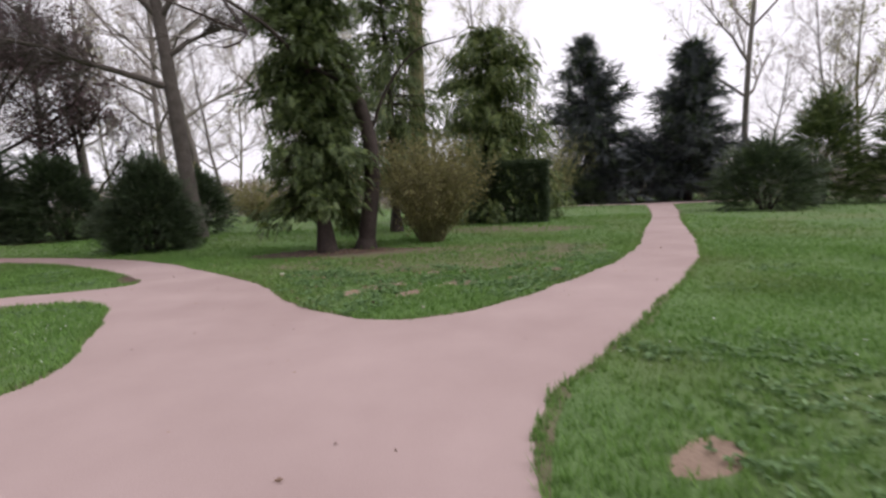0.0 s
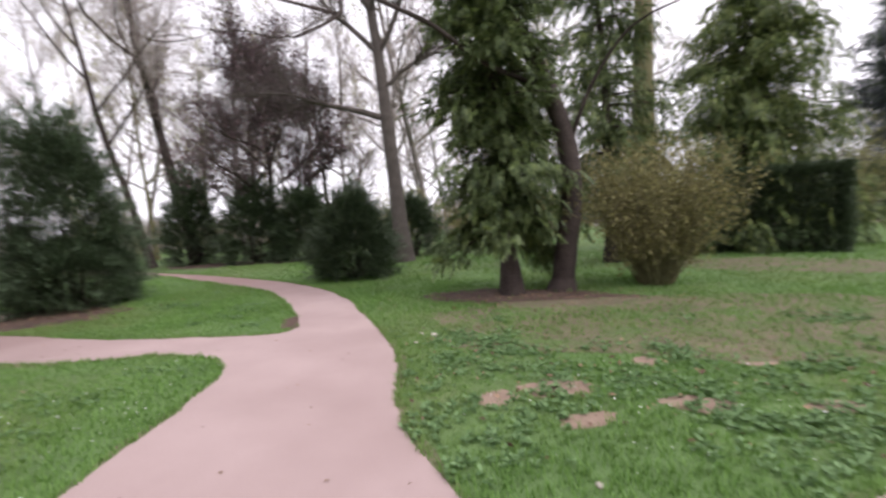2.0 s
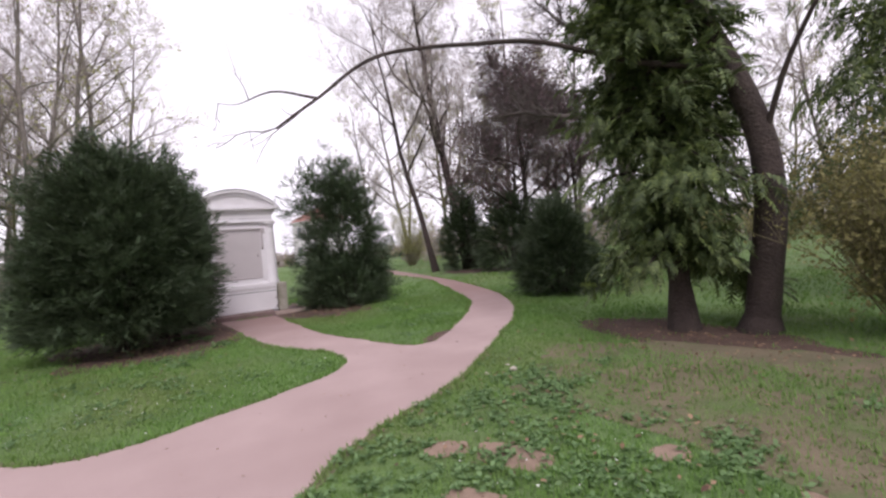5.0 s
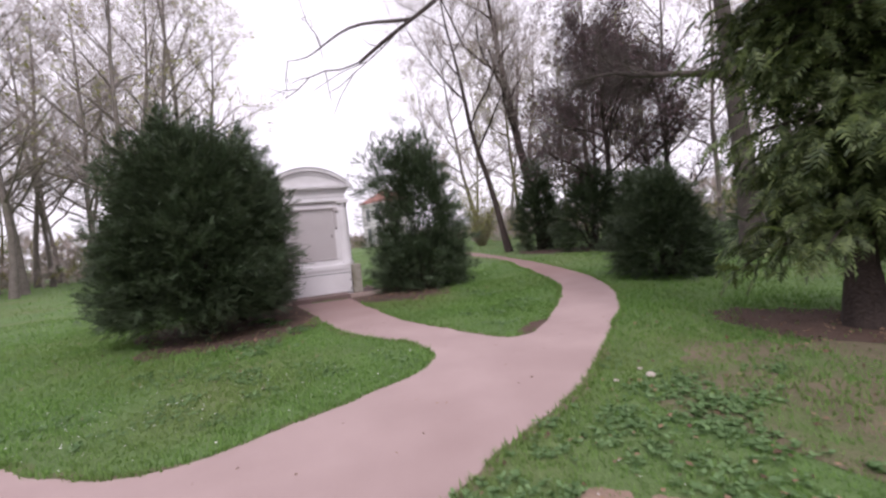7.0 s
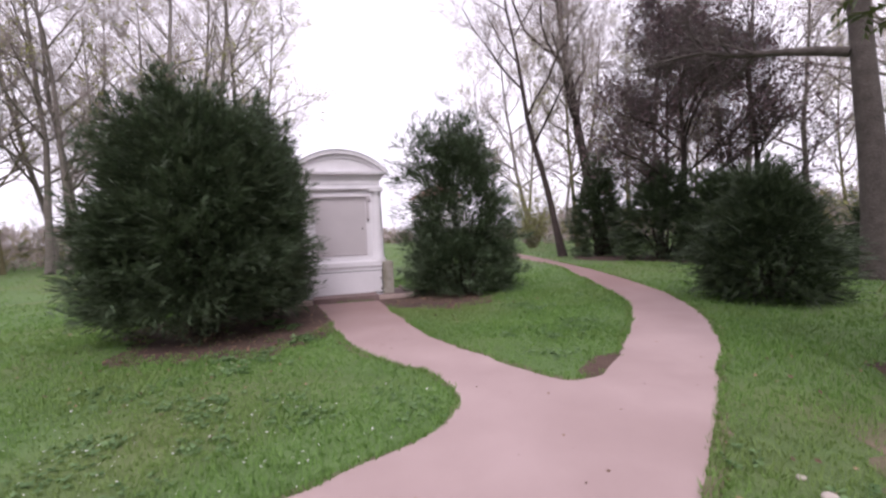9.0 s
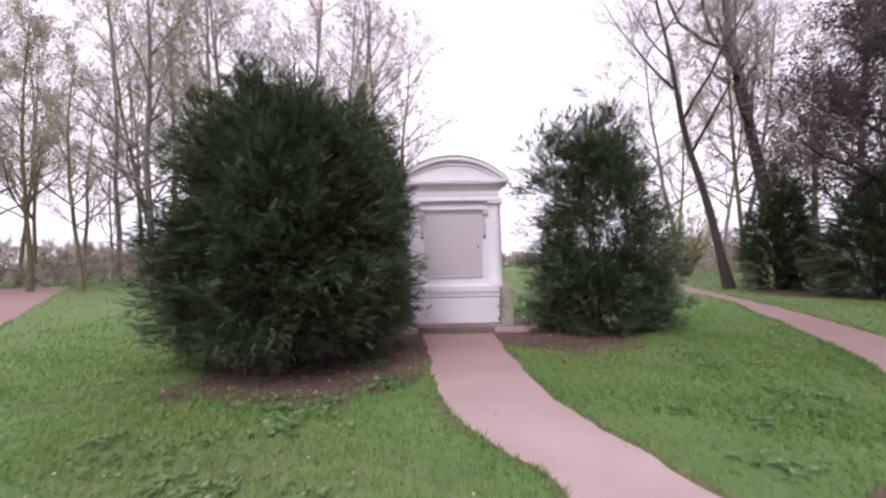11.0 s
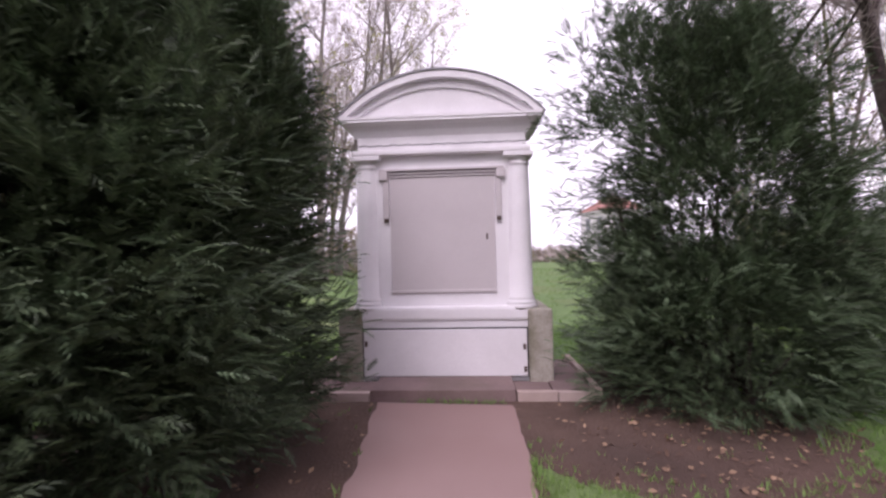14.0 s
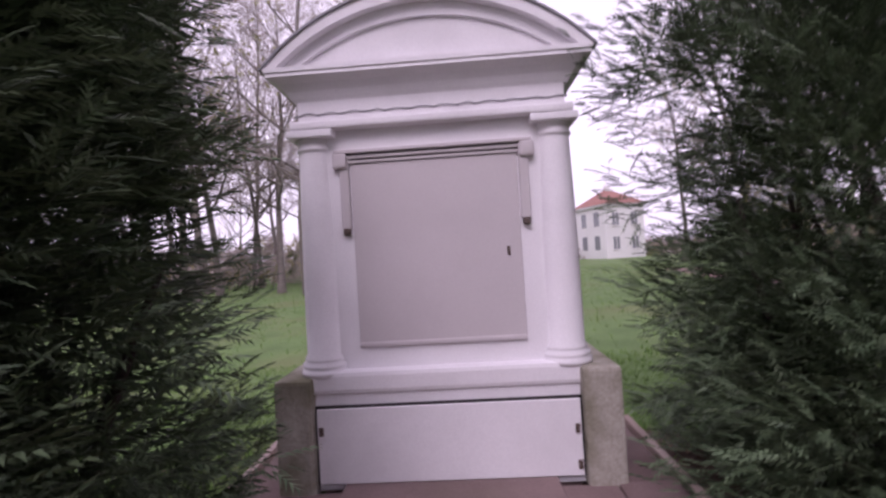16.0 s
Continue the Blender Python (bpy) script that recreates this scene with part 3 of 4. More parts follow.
# Yews beside the monument
needle_bush("yew_bush", (-8.85, 3.3), 1.5, 1.5, 2.45, 1.25, 62000, 0.118, "big dark green yew bush beside the monument", YEW, YEWTIP, 3, 0.92, 120, 0.26, stems=14, boughs=620, skirt=0.74)
needle_bush("yew_bush", (-11.15, 8.2), 1.1, 1.3, 2.9, 1.15, 28000, 0.118, "smaller dark yew bush with upright shoots", YEW, YEWTIP, 8, 0.74, 60, 0.5, stems=5, boughs=310, inner=1.3)
# Lower skirt of the smaller yew above, added as a bush of its own
needle_bush("yew_bush", (-10.75, 8.05), 0.85, 1.2, 0.75, 0.62, 9000, 0.125, "low spreading skirt with pale green tips, part of the smaller yew", YEW, YEWTIP, 27, 0.95, 0, 0.75, stems=6, boughs=150, inner=1.2)
needle_bush("yew_bush", (-9.8, 3.95), 0.8, 0.85, 1.85, 1.75, 19000, 0.115, "dark yew lobe grown against the big yew bush", YEW, YEWTIP, 9, 0.86, 24, 0.22, stems=5, boughs=260)
# Bushes along the path and at the back
needle_bush("yew_bush", (-11.25, 7.7), 0.9, 1.05, 1.45, 2.45, 4200, 0.128, "tall loose yew bush whose boughs brush the monument", YEW, YEWTIP, 31, 0.9, 40, 0.4, stems=4, boughs=150, inner=1.1)
needle_bush("yew_bush", (-7.1, 12.2), 0.98, 0.98, 1.6, 0.7, 11000, 0.15, "dark cone-shaped yew bush beside the path", YEW, YEW, 12, 0.42, 14, 0.0, stems=8)
needle_bush("yew_bush", (-8.6, 18.6), 1.1, 1.1, 1.5, 0.8, 2500, 0.26, "low dark bush behind the tall bare tree", YEW, YEW, 13, 0.6, 6, 0.0)
needle_bush("yew_bush", (13.0, 16.9), 1.8, 1.7, 1.7, 0.95, 4200, 0.26, "rounded dark green bush by the path", YEW, THUJA, 14, 0.75, 8, 0.25)
needle_bush("yew_bush", (17.6, 19.3), 1.5, 1.6, 3.6, 1.4, 3500, 0.34, "tall dark green bush in the lawn", THUJA, HEMLOCK, 15, 0.6, 10, 0.4)
needle_bush("yew_bush", (20.6, 17.6), 1.8, 1.8, 3.4, 1.4, 3000, 0.38, "tall dark green bush in the lawn", THUJA, HEMLOCK, 16, 0.6, 10, 0.4)
needle_bush("yew_bush", (-18.9, 17.3), 1.0, 1.0, 3.0, 1.2, 3600, 0.28, "dark evergreen shrub under the bare trees", YEW, YEW, 17, 0.6, 14, 0.0)
needle_bush("yew_bush", (-15.4, 17.6), 1.5, 1.4, 2.4, 1.0, 4000, 0.28, "dark evergreen shrub under the bare trees", YEW, YEW, 18, 0.7, 14, 0.0)
needle_bush("yew_bush", (-13.2, 18.2), 1.3, 1.3, 2.0, 1.0, 3600, 0.28, "dark evergreen shrub under the bare trees", YEW, YEW, 19, 0.7, 12, 0.0)
needle_bush("yew_bush", (16.6, 33.0), 4.2, 1.9, 3.0, 1.5, 5500, 0.42, "low dark mass of evergreen between the firs", SPRUCE, YEW, 20, 0.7, 8, 0.2)
needle_bush("yew_bush", (10.8, 33.0), 2.6, 1.9, 1.5, 1.0, 2600, 0.4, "low dark green bush by the cross path", YEW, THUJA, 22, 0.7, 6, 0.3)


def clipped_hedge(place, turn, length, depth, height):
    rng = np.random.default_rng(31)
    hedge = thing("clipped_hedge", (*place, 0), turn, "dark green clipped yew hedge block", "hedge")
    segs = []
    for k in range(14):
        x, y = rng.uniform(-length / 2, length / 2) * 0.85, rng.uniform(-depth / 2, depth / 2) * 0.7
        segs += limb(rng, (x, y, -0.02), (0, 0, 1), height * 0.9, 0.03, 0.01, 5, 0.12)[0]
    part("stem_mass", tube_mesh("stem_mass", segs, DARKBARK, 5), hedge, kind="stuff")
    n = 13000
    q = rng.uniform(-1, 1, (n, 3))
    face = rng.integers(0, 5, n)
    for k in range(5):
        m = face == k
        axis, side = [(0, 1), (0, -1), (1, 1), (1, -1), (2, 1)][k]
        q[m, axis] = side * (1 - 0.12 * rng.random(m.sum()))
    way = np.where(np.abs(q) > 0.86, q, 0) + rng.normal(0, 0.4, q.shape)
    wavy = np.array([0.06 * noise.noise(Vector(a * 1.9)) for a in q])
    p = q * np.array([length / 2, depth / 2, height / 2]) * (1 + wavy[:, None]) + [0, 0, height / 2 + 0.02]
    v, f = scatter(*FROND, p, way, 0.2 * rng.uniform(0.6, 1.2, n), rng)
    part("foliage", mesh_arrays("foliage", v, f, YEW), hedge)


clipped_hedge((2.75, 16.5), -14, 2.5, 1.3, 1.95)

# The bed: thuja, leaning tree, hemlock, twiggy shrub, dark firs
conifer("thuja_tree", (-2.6, 9.9), 9.5, 1.02, 0.95, 62, "tall dark thuja with drooping sprays and bare foot", THUJA, DROOP, 0.21, 41, 0.15, 0.3, THUJATIP, 0.13, 62, DARKBARK, (-0.02, 0.02), 0.3, 0.35)
conifer("hemlock_tree", (2.4, 18.5), 7.4, 2.9, 1.1, 32, "light green hemlock with layered boughs", HEMLOCK, LACE, 0.33, 42, 0.15, 0.4, THUJA, 0.35, 30, DARKBARK, (0, 0), 0.5, 0.3)
conifer("hemlock_tree", (-1.2, 14.6), 9.0, 1.9, 1.6, 28, "dark green conifer behind the thuja", THUJA, LACE, 0.28, 43, 0.16, 0.4, HEMLOCK, 0.3, 26, DARKBARK, (0, 0), 0.5, 0.3)
conifer("fir_tree", (13.2, 34.7), 12.2, 4.0, 0.9, 34, "dark blue-green fir with a pointed top", SPRUCE, NEEDLE, 0.75, 44, 0.22, 0.05, YEW, 0.3, 24, DARKBARK, (0, 0), 0.8, 0.5)
conifer("fir_tree", (19.4, 31.4), 10.6, 4.2, 0.9, 32, "dark blue-green fir with a pointed top", SPRUCE, NEEDLE, 0.78, 45, 0.22, 0.05, YEW, 0.3, 24, DARKBARK, (0, 0), 0.8, 0.5)


def leaning_tree():
    """The dark trunk beside the thuja, with long arching boughs over the bed."""
    rng = np.random.default_rng(51)
    tree = thing("leaning_tree", (-1.85, 10.3, 0), 0, "dark crooked trunk with long bare arching boughs", "tree")
    line = smooth_line([(0, 0, -0.03), (0.1, 0, 0.7), (0.22, -0.03, 1.5), (0.2, -0.05, 2.3), (0.0, -0.1, 3.1), (-0.3, -0.15, 3.9), (-0.7, -0.2, 4.8), (-1.1, -0.2, 6.2), (-1.3, -0.2, 7.6)], 0.2)
    segs = [(a, b, 0.195 - 0.13 * k / len(line) + (0.08 if k == 0 else 0), 0.195 - 0.13 * (k + 1) / len(line)) for k, (a, b) in enumerate(zip(line[:-1], line[1:]))]
    part("trunk", tube_mesh("trunk", segs, DARKBARK, 10), tree)
    twigs = []
    for thick, way in ((0.042, [(-0.1, -0.12, 3.3), (-0.8, -1.0, 3.55), (-1.15, -2.2, 3.75), (-1.2, -3.1, 3.62), (-1.05, -4.4, 3.25), (-0.6, -5.2, 2.62), (-0.72, -5.5, 2.4)]),
                       (0.012, [(-0.6, -5.2, 2.62), (-1.5, -5.35, 2.95), (-2.6, -5.5, 3.15), (-3.4, -5.6, 3.4)]), (0.04, [(0.2, -0.05, 2.3), (0.6, -0.2, 3.2), (1.2, -0.4, 3.9), (2.0, -0.6, 4.1)])):
        ln = smooth_line(way, 0.22)
        sg = [(a, b, thick * (1 - 0.8 * k / len(ln)), thick * (1 - 0.8 * (k + 1) / len(ln))) for k, (a, b) in enumerate(zip(ln[:-1], ln[1:]))]
        part("bough", tube_mesh("bough", sg, DARKBARK, 7), tree)
        for k, q in enumerate(ln):
            for _ in range(1 if k > 6 and rng.random() < 0.4 else 0):
                d = ln[min(k + 1, len(ln) - 1)] - ln[k - 1]
                d = d / (np.linalg.norm(d) + 1e-9)
                w = d + rng.normal(0, 0.6, 3) + [0, 0, -0.1]
                sg, js = limb(rng, q, w, rng.uniform(0.35, 0.9), 0.006, 0.003, 5, 0.16)
                twigs += sg
                for a, w2, _ in js[1:]:
                    twigs += limb(rng, a, w2 + Vector(rng.normal(0, 0.6, 3)), rng.uniform(0.15, 0.4), 0.0035, 0.002, 2, 0.2)[0]
    part("twig_mass", tube_mesh("twig_mass", twigs, DARKBARK, 3), tree, kind="stuff")


leaning_tree()


def twiggy_shrub(place, reach, height, stems, label, seed, leaf=OLIVE, leaves=16, leaf_size=0.05, stem_mat=None):
    rng = np.random.default_rng(seed)
    shrub = thing("twiggy_shrub", (*place, 0), 0, label, "shrub")
    segs, p = [], []
    for k in range(stems):
        a, s = rng.uniform(0, 2 * math.pi), rng.random() ** 0.6
        way = (math.cos(a) * s * reach, math.sin(a) * s * reach, height)
        sg, js = limb(rng, (math.cos(a) * 0.25 * s, math.sin(a) * 0.25 * s, -0.02), way, height * rng.uniform(0.65, 1.08), 0.009, 0.003, 7, 0.09, -0.03 * s)
        segs += sg
        for q, w, _ in js[1:]:
            for _ in range(2):
                s2, j2 = limb(rng, q, w + Vector(rng.normal(0, 0.6, 3)), rng.uniform(0.15, 0.4), 0.004, 0.002, 2, 0.2)
                segs += s2
                for c, _, _ in j2:
                    p += [np.array(c) + rng.normal(0, 0.05, 3) for _ in range(max(1, leaves // 8))]
    part("stem_mass", tube_mesh("stem_mass", segs, stem_mat or MOSSBARK, 4), shrub, kind="stuff")
    p = np.array(p)
    v, f = scatter(*LEAF, p, rng.normal(size=p.shape), leaf_size * rng.uniform(0.5, 1.4, len(p)), rng)
    part("leaf_mass", mesh_arrays("leaf_mass", v, f, leaf), shrub, kind="stuff")


twiggy_shrub((-0.4, 10.9), 1.0, 2.15, 230, "dense twiggy shrub with olive spring buds", 61, OLIVE, 32, 0.05)
twiggy_shrub((8.4, 28.0), 1.8, 4.4, 110, "pale twiggy shrub with fresh buds", 62, FRESH, 16, 0.07)
twiggy_shrub((-29.5, 19.6), 2.4, 4.6, 110, "yellow-green shrub in fresh leaf", 63, FRESH, 18, 0.1)
twiggy_shrub((-12.8, 26.0), 1.8, 3.2, 110, "yellow-green shrub in fresh leaf", 64, FRESH, 18, 0.1)
twiggy_shrub((-4.4, 28.0), 2.2, 2.6, 120, "pale twiggy shrub with fresh buds", 65, ROSY, 16, 0.09)
twiggy_shrub((-9.5, 29.0), 2.4, 2.4, 120, "pale twiggy shrub with fresh buds", 66, OLIVE, 16, 0.09)

# Tall trees
bare_tree("bare_tree", (-7.7, 16.1), grow_bare(71, 15, 0.29, (-0.07, -0.04), 0.38, 1.0, 3, 0.9, [((-0.42, -0.2, 4.75), (-0.92, -0.4, 0.22), 4.2, 0.11), ((-0.4, -0.2, 5.6), (0.9, 0.1, 0.6), 3.2, 0.08)]),
          "tall bare tree with a bent grey-brown trunk", MIDBARK, MIDBARK, None, spray_size=0.45)
bare_tree("bare_tree", (-19.3, 17.9), grow_bare(72, 17, 0.27, (-0.07, -0.08), 0.34, 1.2, 3, 0.75), "tall bare tree with a dark trunk", DARKBARK, TWIG, None, spray_size=0.45)
bare_tree("bare_tree", (-19.6, 15.9), grow_bare(73, 14.5, 0.17, (-0.12, -0.17), 0.3, 1.1, 3, 0.7), "slender bare tree leaning over the path", DARKBARK, TWIG, None, spray_size=0.45)
bare_tree("bare_tree", (-0.3, 17.0), grow_bare(74, 18, 0.36, (0.0, 0.0), 0.42, 1.0, 3, 0.9), "tall bare tree with a mossy olive trunk", MOSSBARK, TWIG, ROSY, 0.09, 0.6, 4)
copper = grow_bare(75, 8.6, 0.16, (0, 0), 0.25, 1.35, 3, 0.8)
bare_tree("copper_tree", (-15.2, 18.4), copper, "copper-leaved tree with dark purple young leaves", DARKBARK, MIDBARK, PURPLE, 0.1, 0.9, 5, 4, 1, 0.5)
bare_tree("copper_tree", (-12.9, 19.4), grow_bare(77, 7.2, 0.13, (0, 0), 0.16, 1.1, 3, 0.7), "copper-leaved tree with dark purple young leaves", DARKBARK, DARKBARK, PURPLE, 0.1, 0.6, 7, 3, 1, 0.5)
bare_tree("copper_tree", (-17.3, 19.2), grow_bare(76, 7.8, 0.14, (0, 0), 0.22, 1.35, 3, 0.8), "copper-leaved tree with dark purple young leaves", DARKBARK, MIDBARK, PURPLE, 0.1, 0.9, 6, 4, 1, 0.5)

# The wood round the park: a few grown trees, copied
protos = [bare_tree("park_tree", (-34, 26), grow_bare(81, 17, 0.18, (0.02, 0), 0.25, 0.95, 2, 1.0), "bare park tree with pale twigs", BARK, TWIG, ROSY, 0.13, 0.8, 7, 4, 1, 1.0, group="trees of the wood"),
          bare_tree("park_tree", (-30, -8), grow_bare(82, 19, 0.2, (-0.02, 0.02), 0.22, 0.8, 2, 1.0), "bare park tree with first green buds", BARK, TWIG, FRESH, 0.15, 0.9, 8, 5, 1, 1.0, group="trees of the wood"),
          bare_tree("park_tree", (-27, -16), grow_bare(83, 15, 0.14, (0.03, -0.02), 0.2, 0.7, 2, 1.0), "slim bare park tree with first green buds", MOSSBARK, TWIG, FRESH, 0.14, 0.9, 9, 5, 1, 0.9, group="trees of the wood")]
rng_wood = np.random.default_rng(9)
WOOD = []
for k in range(400):
    a, d = rng_wood.uniform(0, 2 * math.pi), rng_wood.uniform(24, 60)
    x, y = -3 + d * math.cos(a), 5 + d * math.sin(a)
    bearing = math.degrees(math.atan2(y - 5, x + 3)) % 360
    if 158 < bearing < 184:
        continue
    if inside(outline, [x], [y])[0] or any((x - u) ** 2 + (y - v) ** 2 < 14 for u, v in WOOD) or (x - 15) ** 2 + (y - 28) ** 2 < 110:
        continue
    if 52 < bearing < 64:
        continue
    WOOD.append((x, y))
    if len(WOOD) > 95:
        break
for k in range(300):
    a, d = math.radians(rng_wood.uniform(184, 238)), rng_wood.uniform(28, 56)
    x, y = -3 + d * math.cos(a), 5 + d * math.sin(a)
    if not inside(outline, [x], [y])[0] and all((x - u) ** 2 + (y - v) ** 2 > 9 for u, v in WOOD):
        WOOD.append((x, y))
    if len(WOOD) > 120:
        break
WOOD += [(24, 31.5), (29, 28), (33, 33), (27.5, 22), (35, 25)]
for k, (x, y) in enumerate(WOOD):
    s = rng_wood.uniform(0.8, 1.3)
    copy_thing(protos[k % 3], pose(x, y, 0, 0, 0, rng_wood.uniform(0, 360)) @ Matrix.Diagonal((s, s, s * rng_wood.uniform(0.9, 1.1), 1)))


def far_woods():
    """Undergrowth and bare hedges at the rim of the park, in two depths."""
    rng = np.random.default_rng(91)
    for n, near, far, tall, size in ((24000, 62, 84, 3.6, 1.2), (17000, 37, 56, 1.5, 0.75)):
        a, d = rng.uniform(0, 2 * np.pi, n), rng.uniform(near, far, n)
        lump = np.array([tall + 2.2 * noise.noise(Vector((math.cos(t) * 6, math.sin(t) * 6, near))) + 1.2 * noise.noise(Vector((math.cos(t) * 22, math.sin(t) * 22, 8 + r * 0.1))) for t, r in zip(a, d)])
        bearing = np.degrees(a) % 360
        lump = np.where((bearing > 152) & (bearing < 178), lump * (0.3 if near > 60 else -1), lump)
        p = np.c_[-3 + d * np.cos(a), 5 + d * np.sin(a), rng.random(n) ** 1.2 * np.maximum(lump, 0.1)]
        keep = lump > 0.3
        keep &= ~inside(outline, p[:, 0], p[:, 1])
        p = p[keep]
        which = rng.choice([0, 1, 2, 3], len(p), p=[0.5, 0.28, 0.16, 0.06])
        v, f = scatter(*FROND, p, rng.normal(size=p.shape) + [0, 0, 0.9], size * rng.uniform(0.6, 1.4, len(p)), rng)
        ob = new("far_woods", mesh_arrays("far_woods", v, f, [TWIG, ROSY, OLIVE, THUJA], np.repeat(which, len(FROND[1]))))
        tagged(ob, "far undergrowth and bare hedges at the rim of the park", "woods", kind="stuff")


far_woods()


# The monument: front faces +x
MX, MY = -11.36, 5.535


def monument():
    m = thing("monument", (MX, MY, 0), 0, "grey-white rendered monument with columns and arched top", "monument")
    z0 = 0.05
    part("plinth", bm_mesh("plinth", box(-0.78, 0.06, -0.84, 0.84, z0, 0.74, 0.012), RENDERED), m)
    part("plinth_ledge", bm_mesh("plinth_ledge", box(-0.74, 0.085, -0.86, 0.86, 0.66, 0.80, 0.03), RENDERED), m)
    for s in (-1, 1):
        lo, hi = sorted((s * 0.83, s * 1.065))
        part("pedestal", bm_mesh("pedestal", box(-0.8, 0.15, lo, hi, 0.03, 0.77, 0.025), MOSSY), m, "weathered mossy pedestal block")
    part("hatch", bm_mesh("hatch", box(0.05, 0.105, -0.815, 0.815, 0.112, 0.575, 0.004), RENDERED), m, "flat hatch with a dark joint")
    part("hatch_joint", bm_mesh("hatch_joint", box(0.03, 0.085, -0.829, 0.829, 0.1, 0.588, 0), GAP), m, "dark joint round the hatch")
    for y, z in ((-0.79, 0.44), (0.79, 0.40), (0.795, 0.18)):
        part("hinge", bm_mesh("hinge", box(0.09, 0.115, y - 0.014, y + 0.014, z - 0.028, z + 0.028, 0.004), IRON), m, "small rusty iron hinge")
    part("wall", bm_mesh("wall", box(-0.7, 0.0, -0.80, 0.80, 0.79, 2.36, 0.01), RENDERED), m)
    for s in (-1, 1):
        bm = lathe([(0.172, 0.77), (0.172, 0.80), (0.155, 0.81), (0.162, 0.822), (0.162, 0.842), (0.140, 0.855), (0.146, 0.866), (0.146, 0.878), (0.131, 0.90), (0.130, 1.3), (0.124, 1.8), (0.113, 2.2),
                    (0.113, 2.215), (0.126, 2.225), (0.126, 2.238), (0.115, 2.25), (0.119, 2.275), (0.142, 2.30)])
        bmesh.ops.translate(bm, verts=bm.verts, vec=(-0.075, s * 0.775, 0))
        part("column", bm_mesh("column", bm, RENDERED, True), m)
        part("capital", bm_mesh("capital", box(-0.2, 0.085, s * 0.775 - 0.15, s * 0.775 + 0.15, 2.295, 2.343, 0.01), RENDERED), m)
    part("tablet", bm_mesh("tablet", box(-0.05, 0.012, -0.535, 0.535, 0.93, 2.12, 0.006), TABLET), m, "plain grey empty panel")
    # eared frame round the panel's upper part
    part("frame_top", bm_mesh("frame_top", box(-0.02, 0.055, -0.63, 0.63, 2.182, 2.205, 0.006), TABLET), m)
    part("frame_middle", bm_mesh("frame_middle", box(-0.02, 0.036, -0.60, 0.60, 2.150, 2.171, 0.004), TABLET), m)
    part("frame_joint", bm_mesh("frame_joint", box(-0.02, 0.012, -0.60, 0.60, 2.121, 2.183, 0), GAP), m, "dark joint in the panel frame")
    part("frame_inner", bm_mesh("frame_inner", box(-0.02, 0.024, -0.575, 0.575, 2.122, 2.142, 0.004), TABLET), m)
    for s in (-1, 1):
        lo, hi = sorted((s * 0.545, s * 0.605))
        part("frame_side", bm_mesh("frame_side", box(-0.02, 0.032, lo, hi, 1.70, 2.16, 0.01), TABLET), m)
        lo, hi = sorted((s * 0.55, s * 0.645))
        part("frame_ear", bm_mesh("frame_ear", box(-0.02, 0.055, lo, hi, 2.09, 2.19, 0.018), TABLET), m)
        part("frame_drop", bm_mesh("frame_drop", box(-0.01, 0.04, s * 0.575 - 0.022, s * 0.575 + 0.022, 1.66, 1.705, 0.012), IRON), m, "dark stub under the frame")
    part("tablet_sill", bm_mesh("tablet_sill", box(-0.02, 0.022, -0.535, 0.535, 0.935, 0.965, 0.008), TABLET), m)
    part("scar", bm_mesh("scar", box(0.0, 0.017, 0.44, 0.462, 1.47, 1.53, 0.006), IRON), m, "small rusty scar in the panel")
    # entablature
    part("architrave", bm_mesh("architrave", box(-0.74, 0.085, -0.90, 0.90, 2.345, 2.40, 0.014), RENDERED), m)
    part("frieze", bm_mesh("frieze", box(-0.7, 0.02, -0.86, 0.86, 2.395, 2.56, 0.01), RENDERED), m)
    bm = bmesh.new()
    rng = np.random.default_rng(4)
    row = []
    for k in range(49):
        y = -0.875 + 1.75 * k / 48
        z = 2.455 + (0.004 if (k // 2) % 2 else -0.004) + rng.normal(0, 0.002)
        row.append([bm.verts.new((x, y, zz)) for x, zz in ((0.0, z + 0.006), (0.028, z + 0.004), (0.03, z - 0.002), (0.0, z - 0.004))])
    for a, b in zip(row, row[1:]):
        for k in range(4):
            bm.faces.new((a[k], a[(k + 1) % 4], b[(k + 1) % 4], b[k]))
    bm.faces.new(row[0])
    bm.faces.new(row[-1])
    part("flashing", bm_mesh("flashing", bm, LEAD), m, "wavy grey lead strip")
    # cornice: a hollow moulding that flares outwards, then a flat slab
    prof = [(0.02, 2.54), (0.035, 2.56), (0.055, 2.60), (0.09, 2.64), (0.14, 2.665), (0.15, 2.668), (0.145, 2.69), (0.155, 2.695), (0.155, 2.725)]
    bm = bmesh.new()
    rings = []
    for o, z in prof:
        rings.append([bm.verts.new(c) for c in ((-0.70 - o, -0.86 - o, z), (o, -0.86 - o, z), (o, 0.86 + o, z), (-0.70 - o, 0.86 + o, z))])
    for a, b in zip(rings, rings[1:]):
        for k in range(4):
            bm.faces.new((a[k], a[(k + 1) % 4], b[(k + 1) % 4], b[k]))
    bm.faces.new(rings[0][::-1])
    bm.faces.new(rings[-1])
    part("cornice", bm_mesh("cornice", bm, RENDERED), m)

    def arch(outer, inner, x0, x1, mat, name, label="", zc=2.72):
        """A flat arch: between two circle segments of half width and rise."""
        def curve(hw, rise, n=36):
            R = (hw * hw + rise * rise) / (2 * rise)
            return [(y, zc + math.sqrt(max(R * R - y * y, 0)) - (R - rise)) for y in np.linspace(-hw, hw, n)]
